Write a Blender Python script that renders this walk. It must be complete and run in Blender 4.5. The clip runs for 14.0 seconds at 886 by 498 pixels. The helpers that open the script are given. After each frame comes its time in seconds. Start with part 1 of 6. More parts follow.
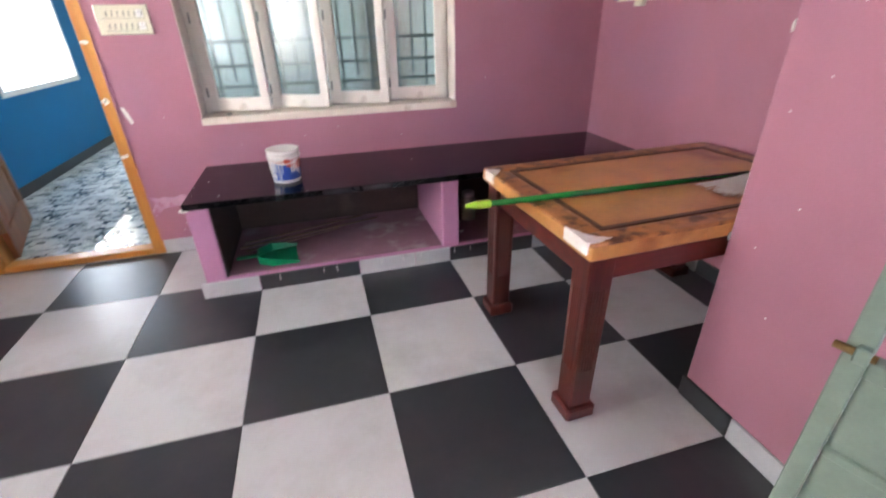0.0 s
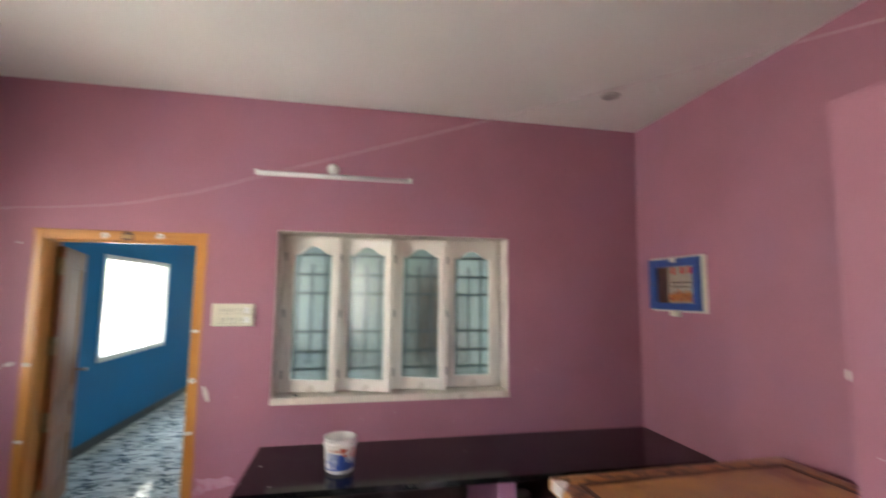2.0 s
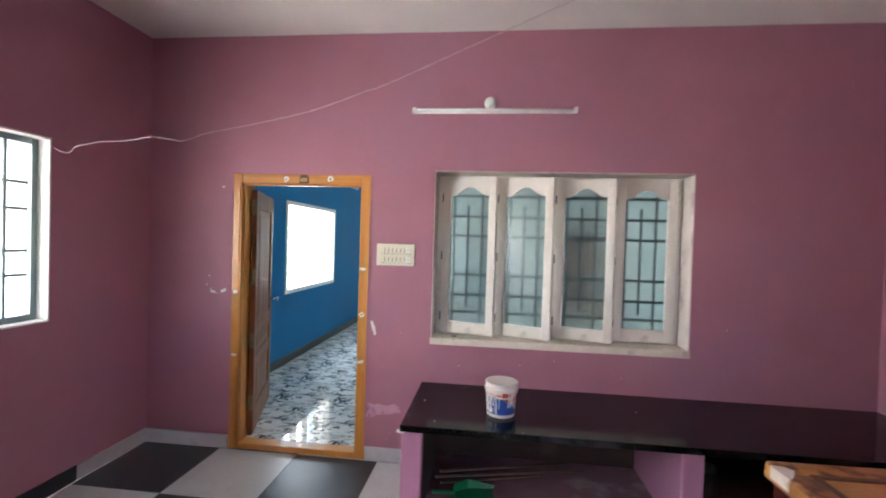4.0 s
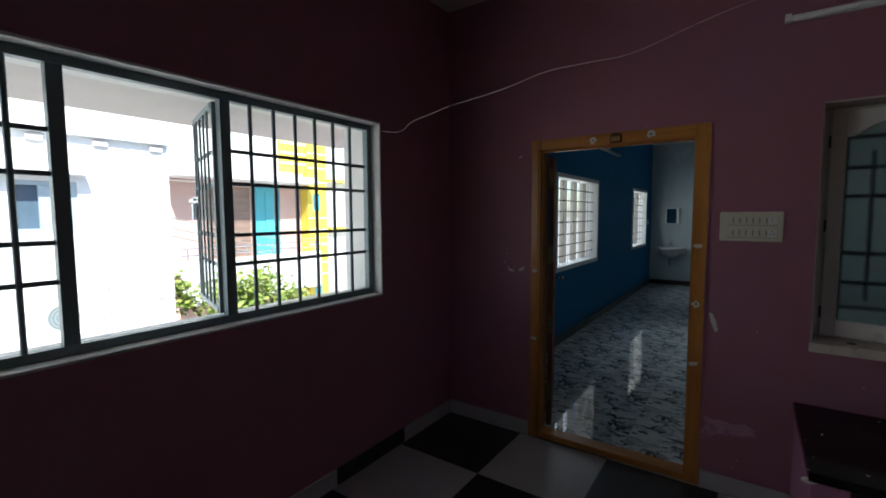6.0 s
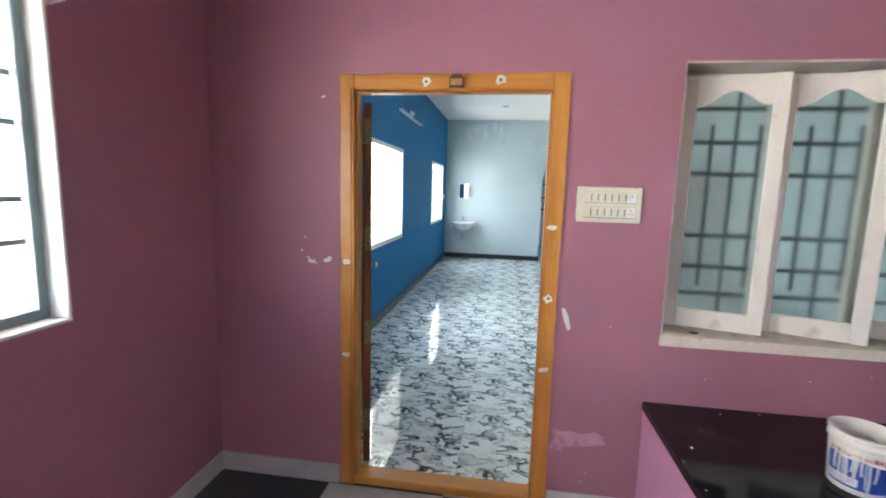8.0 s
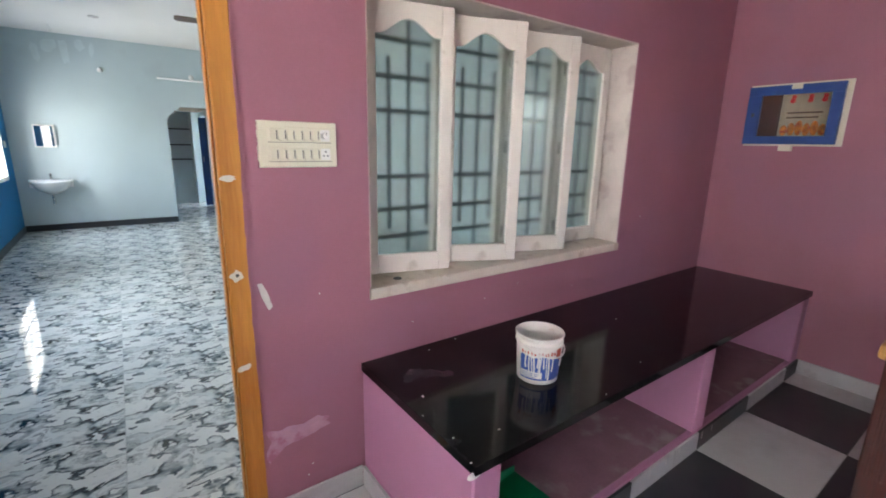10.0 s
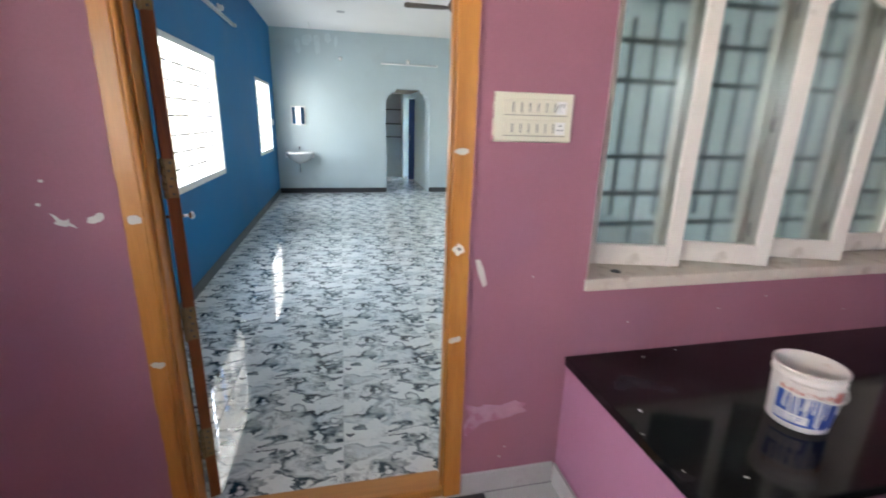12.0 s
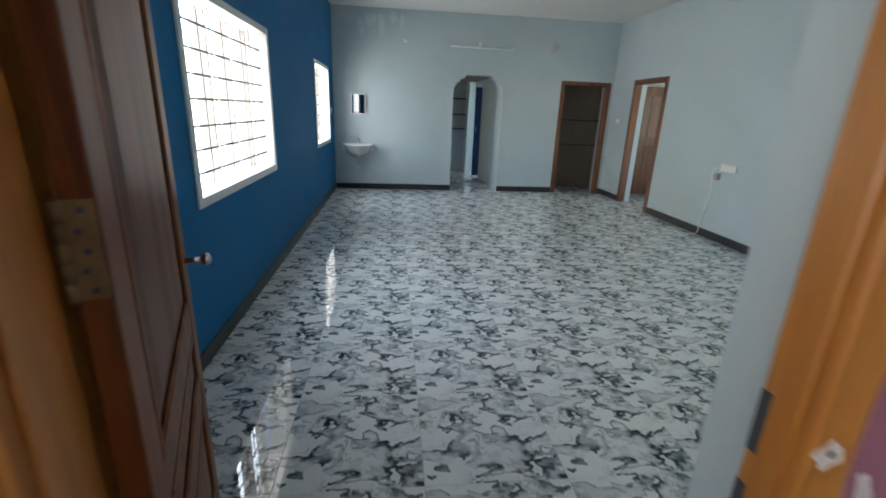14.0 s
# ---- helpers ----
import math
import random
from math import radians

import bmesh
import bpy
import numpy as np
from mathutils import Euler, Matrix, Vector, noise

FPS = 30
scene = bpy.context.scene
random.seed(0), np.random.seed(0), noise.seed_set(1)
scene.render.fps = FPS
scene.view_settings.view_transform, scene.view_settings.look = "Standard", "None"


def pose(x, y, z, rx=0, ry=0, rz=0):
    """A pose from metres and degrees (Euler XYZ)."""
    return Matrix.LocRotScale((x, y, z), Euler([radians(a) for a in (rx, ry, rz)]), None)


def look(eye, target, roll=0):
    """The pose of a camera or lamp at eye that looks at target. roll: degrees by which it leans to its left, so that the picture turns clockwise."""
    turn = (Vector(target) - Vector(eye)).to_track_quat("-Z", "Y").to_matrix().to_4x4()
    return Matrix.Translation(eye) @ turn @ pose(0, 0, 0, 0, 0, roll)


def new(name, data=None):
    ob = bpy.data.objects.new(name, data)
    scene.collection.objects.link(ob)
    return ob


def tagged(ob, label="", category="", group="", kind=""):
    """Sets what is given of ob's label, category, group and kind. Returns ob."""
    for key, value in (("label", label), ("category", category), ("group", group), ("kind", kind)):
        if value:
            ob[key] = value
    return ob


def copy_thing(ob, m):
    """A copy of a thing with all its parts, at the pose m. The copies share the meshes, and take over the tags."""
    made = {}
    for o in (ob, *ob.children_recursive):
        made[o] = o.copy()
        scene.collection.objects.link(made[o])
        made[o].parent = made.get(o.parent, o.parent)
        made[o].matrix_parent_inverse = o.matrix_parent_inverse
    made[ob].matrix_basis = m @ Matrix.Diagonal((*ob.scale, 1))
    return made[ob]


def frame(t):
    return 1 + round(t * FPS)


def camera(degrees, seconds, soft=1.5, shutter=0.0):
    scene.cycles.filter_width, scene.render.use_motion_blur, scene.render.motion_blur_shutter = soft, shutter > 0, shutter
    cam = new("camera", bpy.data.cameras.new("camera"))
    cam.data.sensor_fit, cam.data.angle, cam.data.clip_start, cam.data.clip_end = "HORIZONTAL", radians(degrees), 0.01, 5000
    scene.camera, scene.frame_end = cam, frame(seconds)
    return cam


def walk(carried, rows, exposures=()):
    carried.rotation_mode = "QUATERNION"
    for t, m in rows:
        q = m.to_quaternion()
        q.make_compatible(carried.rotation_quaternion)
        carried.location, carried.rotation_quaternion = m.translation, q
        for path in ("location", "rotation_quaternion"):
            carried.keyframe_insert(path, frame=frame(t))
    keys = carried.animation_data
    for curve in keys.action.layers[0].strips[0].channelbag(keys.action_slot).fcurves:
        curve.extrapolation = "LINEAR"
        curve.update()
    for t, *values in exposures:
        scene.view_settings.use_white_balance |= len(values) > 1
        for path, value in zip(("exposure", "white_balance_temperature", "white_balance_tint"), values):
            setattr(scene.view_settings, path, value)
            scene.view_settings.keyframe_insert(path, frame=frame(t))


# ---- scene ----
cam = camera(90.1, 14.0, soft=1.8, shutter=0.5)
PATH = [
    (0, (0.704, 0.154, 1.44), (1.173, 1.867, 0.521), -1.4),
    (0.5, (0.643, 0.14, 1.513), (1.313, 1.889, 0.811), -1.3),
    (1, (0.628, 0.115, 1.57), (1.355, 1.951, 1.255), -1.0),
    (1.5, (0.603, 0.097, 1.601), (1.293, 1.974, 1.645), -0.4),
    (2, (0.541, 0.106, 1.643), (0.929, 2.057, 1.843), 0.6),
    (2.2, (0.531, 0.092, 1.657), (0.698, 2.068, 1.914), 1.5),
    (4.3, (0.336, 0.432, 1.572), (0.024, 2.406, 1.495), 1.2),
    (4.5, (0.268, 0.502, 1.564), (-0.143, 2.457, 1.47), 0.7),
    (5, (0.08, 0.588, 1.575), (-0.703, 2.422, 1.418), 0.0),
    (5.5, (-0.145, 0.599, 1.578), (-1.223, 2.275, 1.412), -0.6),
    (6, (-0.266, 0.596, 1.552), (-1.407, 2.231, 1.397), -0.3),
    (6.5, (-0.312, 0.741, 1.527), (-1.424, 2.395, 1.361), 0.3),
    (7, (-0.389, 0.942, 1.533), (-1.171, 2.772, 1.334), 1.7),
    (7.5, (-0.546, 1.148, 1.509), (-0.974, 3.088, 1.281), 3.5),
    (8, (-0.704, 1.379, 1.53), (-0.987, 3.341, 1.261), 1.6),
    (8.5, (-0.801, 1.694, 1.512), (-0.929, 3.665, 1.202), 1.3),
    (9, (-0.767, 1.823, 1.515), (-0.171, 3.698, 1.154), 2.6),
    (9.2, (-0.815, 1.839, 1.504), (0.151, 3.552, 1.139), 2.3),
    (11.3, (-0.716, 1.837, 1.478), (0.479, 3.365, 0.988), 0.9),
    (11.5, (-0.747, 1.857, 1.454), (0.157, 3.575, 0.972), 1.9),
    (12, (-0.880, 2.006, 1.462), (-0.450, 3.880, 0.908), 1.6),
    (12.5, (-1.018, 2.208, 1.481), (-0.660, 4.094, 0.921), 2.1),
    (13, (-1.051, 2.425, 1.453), (-0.743, 4.315, 0.877), 2.1),
    (13.5, (-1.033, 2.693, 1.461), (-0.778, 4.590, 0.882), 2.1),
    (14, (-1.049, 3.005, 1.439), (-0.827, 4.902, 0.842), 2.3),
]

EXPOSURES = [
    (0.0, 4.98, 6500, 10), (0.5, 4.93, 6600, 8), (1.0, 4.83, 6750, 6), (1.5, 4.53, 6850, 5), (2.0, 4.28, 6900, 5), (2.2, 4.28, 6900, 5),
    (4.5, 4.38, 6300, 7), (5.0, 3.53, 6250, 7), (5.5, 1.83, 6100, 5), (6.0, 0.93, 6050, 4), (6.6, 0.88, 6050, 4), (7.0, 1.43, 6100, 5),
    (7.5, 2.93, 6200, 6), (8.0, 4.33, 6300, 6), (8.5, 4.78, 6400, 8), (9.0, 4.53, 6500, 10), (9.2, 4.43, 6500, 10), (11.3, 4.03, 6500, 10),
    (11.5, 4.08, 6500, 10), (12.0, 4.18, 6500, 10), (12.5, 4.23, 6500, 10), (13.0, 4.03, 6500, 10), (13.5, 3.48, 6500, 10), (14.0, 3.28, 6500, 10),
]
walk(cam, [(t, look(eye, target, roll)) for t, eye, target, roll in PATH], EXPOSURES)

# ---- light: a high sun on the far side of the house, and the sky ----
world = bpy.data.worlds.new("sky")
scene.world = world
world.use_nodes = True
_n, _l = world.node_tree.nodes, world.node_tree.links
sky = _n.new("ShaderNodeTexSky")
sky.sky_type, sky.sun_disc = "NISHITA", False
sky.sun_elevation, sky.sun_rotation = radians(48), radians(110)
_l.new(sky.outputs[0], _n["Background"].inputs[0])
_n["Background"].inputs[1].default_value = 0.15
sun = new("sun", bpy.data.lights.new("sun", "SUN"))
sun.data.energy, sun.data.angle, sun.data.color = 5.0, radians(0.5), (1.0, 0.95, 0.87)
_az, _el = radians(110), radians(48)
sun.matrix_world = look((0, 0, 30), (-math.sin(_az) * math.cos(_el), -math.cos(_az) * math.cos(_el), 30 - math.sin(_el)))


# ---- materials ----
def mat(name, color, rough=0.6, metal=0.0, vary=0.12, scale=6.0, fine=90.0, bump=0.15, depth=0.002, spec=0.5, coat=0.0, stain=None, stain_at=0.62, stain_scale=2.5, rvar=0.2):
    """Painted or plain surface: base colour with two scales of variation, and a fine relief."""
    m = bpy.data.materials.new(name)
    m.use_nodes = True
    n, l = m.node_tree.nodes, m.node_tree.links
    b = n["Principled BSDF"]
    b.inputs["Metallic"].default_value = metal
    b.inputs["Specular IOR Level"].default_value = spec
    b.inputs["Coat Weight"].default_value = coat
    b.inputs["Coat Roughness"].default_value = 0.12
    tc = n.new("ShaderNodeTexCoord")
    big = n.new("ShaderNodeTexNoise")
    big.inputs["Scale"].default_value, big.inputs["Detail"].default_value = scale, 5
    small = n.new("ShaderNodeTexNoise")
    small.inputs["Scale"].default_value, small.inputs["Detail"].default_value = fine, 3
    for t in (big, small):
        l.new(tc.outputs["Object"], t.inputs["Vector"])
    mixn = n.new("ShaderNodeMath")
    mixn.operation = "MULTIPLY_ADD"
    l.new(small.outputs[0], mixn.inputs[0])
    mixn.inputs[1].default_value = 0.35
    l.new(big.outputs[0], mixn.inputs[2])
    ramp = n.new("ShaderNodeValToRGB")
    ramp.color_ramp.elements[0].position, ramp.color_ramp.elements[1].position = 0.4, 0.95
    lo, hi = 1 - vary, 1 + vary
    ramp.color_ramp.elements[0].color = (*[min(1, c * lo) for c in color], 1)
    ramp.color_ramp.elements[1].color = (*[min(1, c * hi) for c in color], 1)
    l.new(mixn.outputs[0], ramp.inputs[0])
    out = ramp.outputs[0]
    if stain:
        sn = n.new("ShaderNodeTexNoise")
        sn.inputs["Scale"].default_value, sn.inputs["Detail"].default_value = stain_scale, 8
        l.new(tc.outputs["Object"], sn.inputs["Vector"])
        sr = n.new("ShaderNodeValToRGB")
        sr.color_ramp.elements[0].position, sr.color_ramp.elements[1].position = stain_at, stain_at + 0.12
        l.new(sn.outputs[0], sr.inputs[0])
        mx = n.new("ShaderNodeMix")
        mx.data_type = "RGBA"
        mx.inputs["B"].default_value = (*stain, 1)
        l.new(sr.outputs[0], mx.inputs["Factor"])
        l.new(out, mx.inputs["A"])
        out = mx.outputs["Result"]
    l.new(out, b.inputs["Base Color"])
    rr = n.new("ShaderNodeMapRange")
    rr.inputs["To Min"].default_value, rr.inputs["To Max"].default_value = max(0.02, rough * (1 - rvar)), min(1, rough * (1 + rvar))
    l.new(big.outputs[0], rr.inputs["Value"])
    l.new(rr.outputs[0], b.inputs["Roughness"])
    if bump:
        bp = n.new("ShaderNodeBump")
        bp.inputs["Strength"].default_value, bp.inputs["Distance"].default_value = bump, depth
        l.new(mixn.outputs[0], bp.inputs["Height"])
        l.new(bp.outputs[0], b.inputs["Normal"])
    return m


def wood(name, dark, light, axis=2, rough=0.4, grain=14.0, coat=0.2):
    """Varnished wood with the grain along one axis."""
    m = bpy.data.materials.new(name)
    m.use_nodes = True
    n, l = m.node_tree.nodes, m.node_tree.links
    b = n["Principled BSDF"]
    tc, mp = n.new("ShaderNodeTexCoord"), n.new("ShaderNodeMapping")
    sc = [1.0, 1.0, 1.0]
    sc[axis] = 0.07
    mp.inputs["Scale"].default_value = sc
    l.new(tc.outputs["Object"], mp.inputs["Vector"])
    g = n.new("ShaderNodeTexNoise")
    g.inputs["Scale"].default_value, g.inputs["Detail"].default_value, g.inputs["Distortion"].default_value = grain, 6, 0.6
    l.new(mp.outputs[0], g.inputs["Vector"])
    f = n.new("ShaderNodeTexNoise")
    f.inputs["Scale"].default_value, f.inputs["Detail"].default_value = grain * 12, 2
    l.new(mp.outputs[0], f.inputs["Vector"])
    ad = n.new("ShaderNodeMath")
    ad.operation = "MULTIPLY_ADD"
    l.new(f.outputs[0], ad.inputs[0])
    ad.inputs[1].default_value = 0.3
    l.new(g.outputs[0], ad.inputs[2])
    r = n.new("ShaderNodeValToRGB")
    r.color_ramp.elements[0].position, r.color_ramp.elements[1].position = 0.45, 0.85
    r.color_ramp.elements[0].color, r.color_ramp.elements[1].color = (*dark, 1), (*light, 1)
    l.new(ad.outputs[0], r.inputs[0])
    l.new(r.outputs[0], b.inputs["Base Color"])
    b.inputs["Roughness"].default_value, b.inputs["Coat Weight"].default_value, b.inputs["Coat Roughness"].default_value = rough, coat, 0.15
    bp = n.new("ShaderNodeBump")
    bp.inputs["Strength"].default_value, bp.inputs["Distance"].default_value = 0.25, 0.0015
    l.new(ad.outputs[0], bp.inputs["Height"])
    l.new(bp.outputs[0], b.inputs["Normal"])
    return m


def tile_mat(name, color, rough, vary=0.06, scuff=0.42):
    """Plain ceramic floor tile: each tile a little lighter or darker, faint mottling and scuffs."""
    m = mat(name, color, rough, vary=0.02, scale=3, fine=160, bump=0.02, depth=0.0003, rvar=0.04)
    n, l = m.node_tree.nodes, m.node_tree.links
    b = n["Principled BSDF"]
    src = b.inputs["Base Color"].links[0].from_socket
    oi, mr, mx = n.new("ShaderNodeObjectInfo"), n.new("ShaderNodeMapRange"), n.new("ShaderNodeMix")
    mr.inputs["To Min"].default_value, mr.inputs["To Max"].default_value = 1 - vary, 1 + vary
    l.new(oi.outputs["Random"], mr.inputs["Value"])
    mx.data_type, mx.blend_type = "RGBA", "MULTIPLY"
    mx.inputs["Factor"].default_value = 1
    l.new(src, mx.inputs["A"])
    l.new(mr.outputs[0], mx.inputs["B"])
    # scuffs and dried mop marks that run on from tile to tile
    g, sn, sr, m2 = n.new("ShaderNodeNewGeometry"), n.new("ShaderNodeTexNoise"), n.new("ShaderNodeValToRGB"), n.new("ShaderNodeMix")
    sn.inputs["Scale"].default_value, sn.inputs["Detail"].default_value, sn.inputs["Roughness"].default_value = 1.7, 9, 0.68
    l.new(g.outputs["Position"], sn.inputs["Vector"])
    sr.color_ramp.elements[0].position, sr.color_ramp.elements[1].position = 0.46, 0.72
    sr.color_ramp.elements[1].color = (scuff, scuff, scuff, 1)
    l.new(sn.outputs[0], sr.inputs[0])
    m2.data_type = "RGBA"
    m2.inputs["B"].default_value = (0.23, 0.215, 0.20, 1)
    l.new(sr.outputs[0], m2.inputs["Factor"])
    l.new(mx.outputs["Result"], m2.inputs["A"])
    l.new(m2.outputs["Result"], b.inputs["Base Color"])
    return m


def marble_mat():
    """Polished printed tile: white ground with flowing slate-blue strokes, the print turned among a few sorts."""
    m = bpy.data.materials.new("marble_print_tile")
    m.use_nodes = True
    n, l = m.node_tree.nodes, m.node_tree.links
    b = n["Principled BSDF"]
    tc, oi = n.new("ShaderNodeTexCoord"), n.new("ShaderNodeObjectInfo")
    off, fl = n.new("ShaderNodeMath"), n.new("ShaderNodeMath")
    off.operation, off.inputs[1].default_value = "MULTIPLY", 0.99
    l.new(oi.outputs["Random"], off.inputs[0])
    fl.operation = "FLOOR"
    l.new(off.outputs[0], fl.inputs[0])
    fm = n.new("ShaderNodeMath")
    fm.operation, fm.inputs[1].default_value = "MULTIPLY", 1.7
    l.new(fl.outputs[0], fm.inputs[0])
    cv = n.new("ShaderNodeCombineXYZ")
    l.new(fm.outputs[0], cv.inputs[2])
    ad = n.new("ShaderNodeVectorMath")
    l.new(tc.outputs["Object"], ad.inputs[0])
    l.new(cv.outputs[0], ad.inputs[1])
    mp = n.new("ShaderNodeMapping")
    mp.inputs["Scale"].default_value = (0.85, 1.3, 1.0)
    mp.inputs["Rotation"].default_value = (0, 0, 0.3)
    l.new(ad.outputs[0], mp.inputs["Vector"])

    def noise_tex(scale, detail, dist, vec=mp.outputs[0]):
        t = n.new("ShaderNodeTexNoise")
        t.inputs["Scale"].default_value, t.inputs["Detail"].default_value, t.inputs["Distortion"].default_value = scale, detail, dist
        l.new(vec, t.inputs["Vector"])
        return t.outputs[0]

    def ramp(src, stops):
        r = n.new("ShaderNodeValToRGB")
        e = r.color_ramp.elements
        e[0].position, e[1].position = stops[0][0], stops[-1][0]
        e[0].color, e[1].color = (*[stops[0][1]] * 3, 1), (*[stops[-1][1]] * 3, 1)
        for p, v in stops[1:-1]:
            q = e.new(p)
            q.color = (v, v, v, 1)
        l.new(src, r.inputs[0])
        return r.outputs[0]

    def mul(a, c, op="MULTIPLY"):
        q = n.new("ShaderNodeMath")
        q.operation, q.use_clamp = op, True
        l.new(a, q.inputs[0])
        l.new(c, q.inputs[1])
        return q.outputs[0]

    # marbling: bands of a warped field, crisp on one side and fading on the other
    warp = n.new("ShaderNodeTexNoise")
    warp.inputs["Scale"].default_value, warp.inputs["Detail"].default_value = 6.5, 3.5
    l.new(mp.outputs[0], warp.inputs["Vector"])
    ctr, wsc, wad = n.new("ShaderNodeVectorMath"), n.new("ShaderNodeVectorMath"), n.new("ShaderNodeVectorMath")
    ctr.operation, wsc.operation = "SUBTRACT", "SCALE"
    ctr.inputs[1].default_value = (0.5, 0.5, 0.5)
    l.new(warp.outputs["Color"], ctr.inputs[0])
    l.new(ctr.outputs[0], wsc.inputs[0])
    wsc.inputs["Scale"].default_value = 0.42
    l.new(mp.outputs[0], wad.inputs[0])
    l.new(wsc.outputs[0], wad.inputs[1])
    warped = wad.outputs[0]
    field = noise_tex(4.2, 2.0, 0.3, warped)
    times, frac = n.new("ShaderNodeMath"), n.new("ShaderNodeMath")
    times.operation, times.inputs[1].default_value = "MULTIPLY", 4.3
    frac.operation = "FRACT"
    l.new(field, times.inputs[0])
    l.new(times.outputs[0], frac.inputs[0])
    band = frac.outputs[0]
    where = ramp(noise_tex(7.0, 2.0, 0.4, warped), [(0.42, 0), (0.52, 1)])
    strokes = mul(ramp(band, [(0.0, 0), (0.04, 1), (0.21, 0.8), (0.38, 0.32), (0.66, 0)]), ramp(noise_tex(30.0, 3, 1.0, warped), [(0.30, 0.65), (0.48, 1)]))
    fine, fine_frac = n.new("ShaderNodeMath"), n.new("ShaderNodeMath")
    fine.operation, fine.inputs[1].default_value = "MULTIPLY", 10.5
    fine_frac.operation = "FRACT"
    l.new(field, fine.inputs[0])
    l.new(fine.outputs[0], fine_frac.inputs[0])
    thin = mul(ramp(fine_frac.outputs[0], [(0.0, 0), (0.06, 0.62), (0.2, 0.25), (0.5, 0)]), ramp(noise_tex(5.0, 2, 0), [(0.44, 0), (0.6, 1)]))
    haze = mul(ramp(band, [(0.0, 0.15), (0.04, 0.75), (0.5, 0.2), (1.0, 0.06)]), ramp(noise_tex(3.1, 3, 0, warped), [(0.40, 0.1), (0.62, 1)]))
    ink = mul(mul(strokes, where), thin, "ADD")
    c1, c2 = n.new("ShaderNodeMix"), n.new("ShaderNodeMix")
    for c in (c1, c2):
        c.data_type = "RGBA"
    c1.inputs["A"].default_value, c1.inputs["B"].default_value = (0.89, 0.92, 0.905, 1), (0.27, 0.405, 0.45, 1)
    l.new(haze, c1.inputs["Factor"])
    l.new(c1.outputs["Result"], c2.inputs["A"])
    c2.inputs["B"].default_value = (0.012, 0.034, 0.052, 1)
    l.new(ink, c2.inputs["Factor"])
    l.new(c2.outputs["Result"], b.inputs["Base Color"])
    b.inputs["Roughness"].default_value = 0.018
    b.inputs["Specular IOR Level"].default_value = 0.78
    wv = noise_tex(2.0, 1, 0, tc.outputs["Object"])
    bp = n.new("ShaderNodeBump")
    bp.inputs["Strength"].default_value, bp.inputs["Distance"].default_value = 0.035, 0.004
    l.new(wv, bp.inputs["Height"])
    l.new(bp.outputs[0], b.inputs["Normal"])
    return m


def glass_mat(name, tint, rough, ior=1.45):
    m = bpy.data.materials.new(name)
    m.use_nodes = True
    b = m.node_tree.nodes["Principled BSDF"]
    b.inputs["Base Color"].default_value = (*tint, 1)
    b.inputs["Transmission Weight"].default_value, b.inputs["Roughness"].default_value, b.inputs["IOR"].default_value = 1.0, rough, ior
    return m


PURPLE = mat("purple_wall_paint", (0.388, 0.167, 0.220), 0.56, spec=0.32, vary=0.085, scale=2.1, fine=150, bump=0.3, depth=0.0014, stain=(0.374, 0.17, 0.236), stain_at=0.5, stain_scale=1.4)
LILAC = mat("lilac_wall_paint", (0.47, 0.215, 0.35), 0.6, spec=0.3, vary=0.08, scale=2.2, fine=200, bump=0.2, depth=0.0015)
BLUE = mat("blue_wall_paint", (0.003, 0.155, 0.37), 0.55, spec=0.2, vary=0.08, scale=1.5, fine=200, bump=0.15, depth=0.0012)
PALE = mat("pale_blue_wall_paint", (0.49, 0.58, 0.60), 0.5, vary=0.05, scale=1.4, fine=200, bump=0.15, depth=0.0012, stain=(0.44, 0.52, 0.54), stain_at=0.6, stain_scale=1.2)
# brown-grey of the cupboard recess and the kitchen loft slab
BROWN_GREY = mat("brown_grey_plaster", (0.27, 0.22, 0.17), 0.8, vary=0.15, scale=3, fine=60, bump=0.3)
WHITE = mat("white_ceiling_paint", (0.78, 0.76, 0.73), 0.7, vary=0.04, scale=1.2, fine=150, bump=0.12, depth=0.0015)
CREAM = mat("cream_enamel_paint", (0.76, 0.70, 0.64), 0.35, vary=0.05, scale=5, fine=70, bump=0.12, depth=0.001, stain=(0.5, 0.43, 0.36), stain_at=0.66, stain_scale=7)
PLASTER = mat("white_plaster", (0.74, 0.72, 0.68), 0.8, vary=0.1, scale=20, fine=140, bump=0.4, depth=0.002)
BLACK_TILE = tile_mat("charcoal_floor_tile", (0.028, 0.032, 0.038), 0.3, scuff=0.1)
GREY_TILE = tile_mat("light_grey_floor_tile", (0.51, 0.52, 0.525), 0.28)
GROUT_PALE = mat("pale_grout", (0.55, 0.58, 0.58), 0.9, vary=0.1, scale=30)
GROUT = mat("grey_grout", (0.3, 0.3, 0.3), 0.9, vary=0.2, scale=30)
MARBLE = marble_mat()
GRANITE = mat("black_polished_granite", (0.007, 0.006, 0.007), 0.1, vary=0.5, scale=90, fine=400, spec=0.25, bump=0.02, depth=0.0005, stain=(0.035, 0.03, 0.035), stain_at=0.6, stain_scale=4)
SKIRT_DARK = mat("charcoal_skirting", (0.03, 0.032, 0.036), 0.35, vary=0.15, scale=12)
SKIRT_GREY = mat("light_grey_skirting", (0.50, 0.50, 0.51), 0.4, vary=0.08, scale=12, stain=(0.36, 0.34, 0.36), stain_at=0.62, stain_scale=6)
FRAME_WOOD = wood("honey_varnished_teak", (0.43, 0.16, 0.026), (0.63, 0.285, 0.062), 2, 0.38)
FRAME_WOOD_X = wood("honey_varnished_teak_across", (0.43, 0.16, 0.026), (0.63, 0.285, 0.062), 0, 0.38)
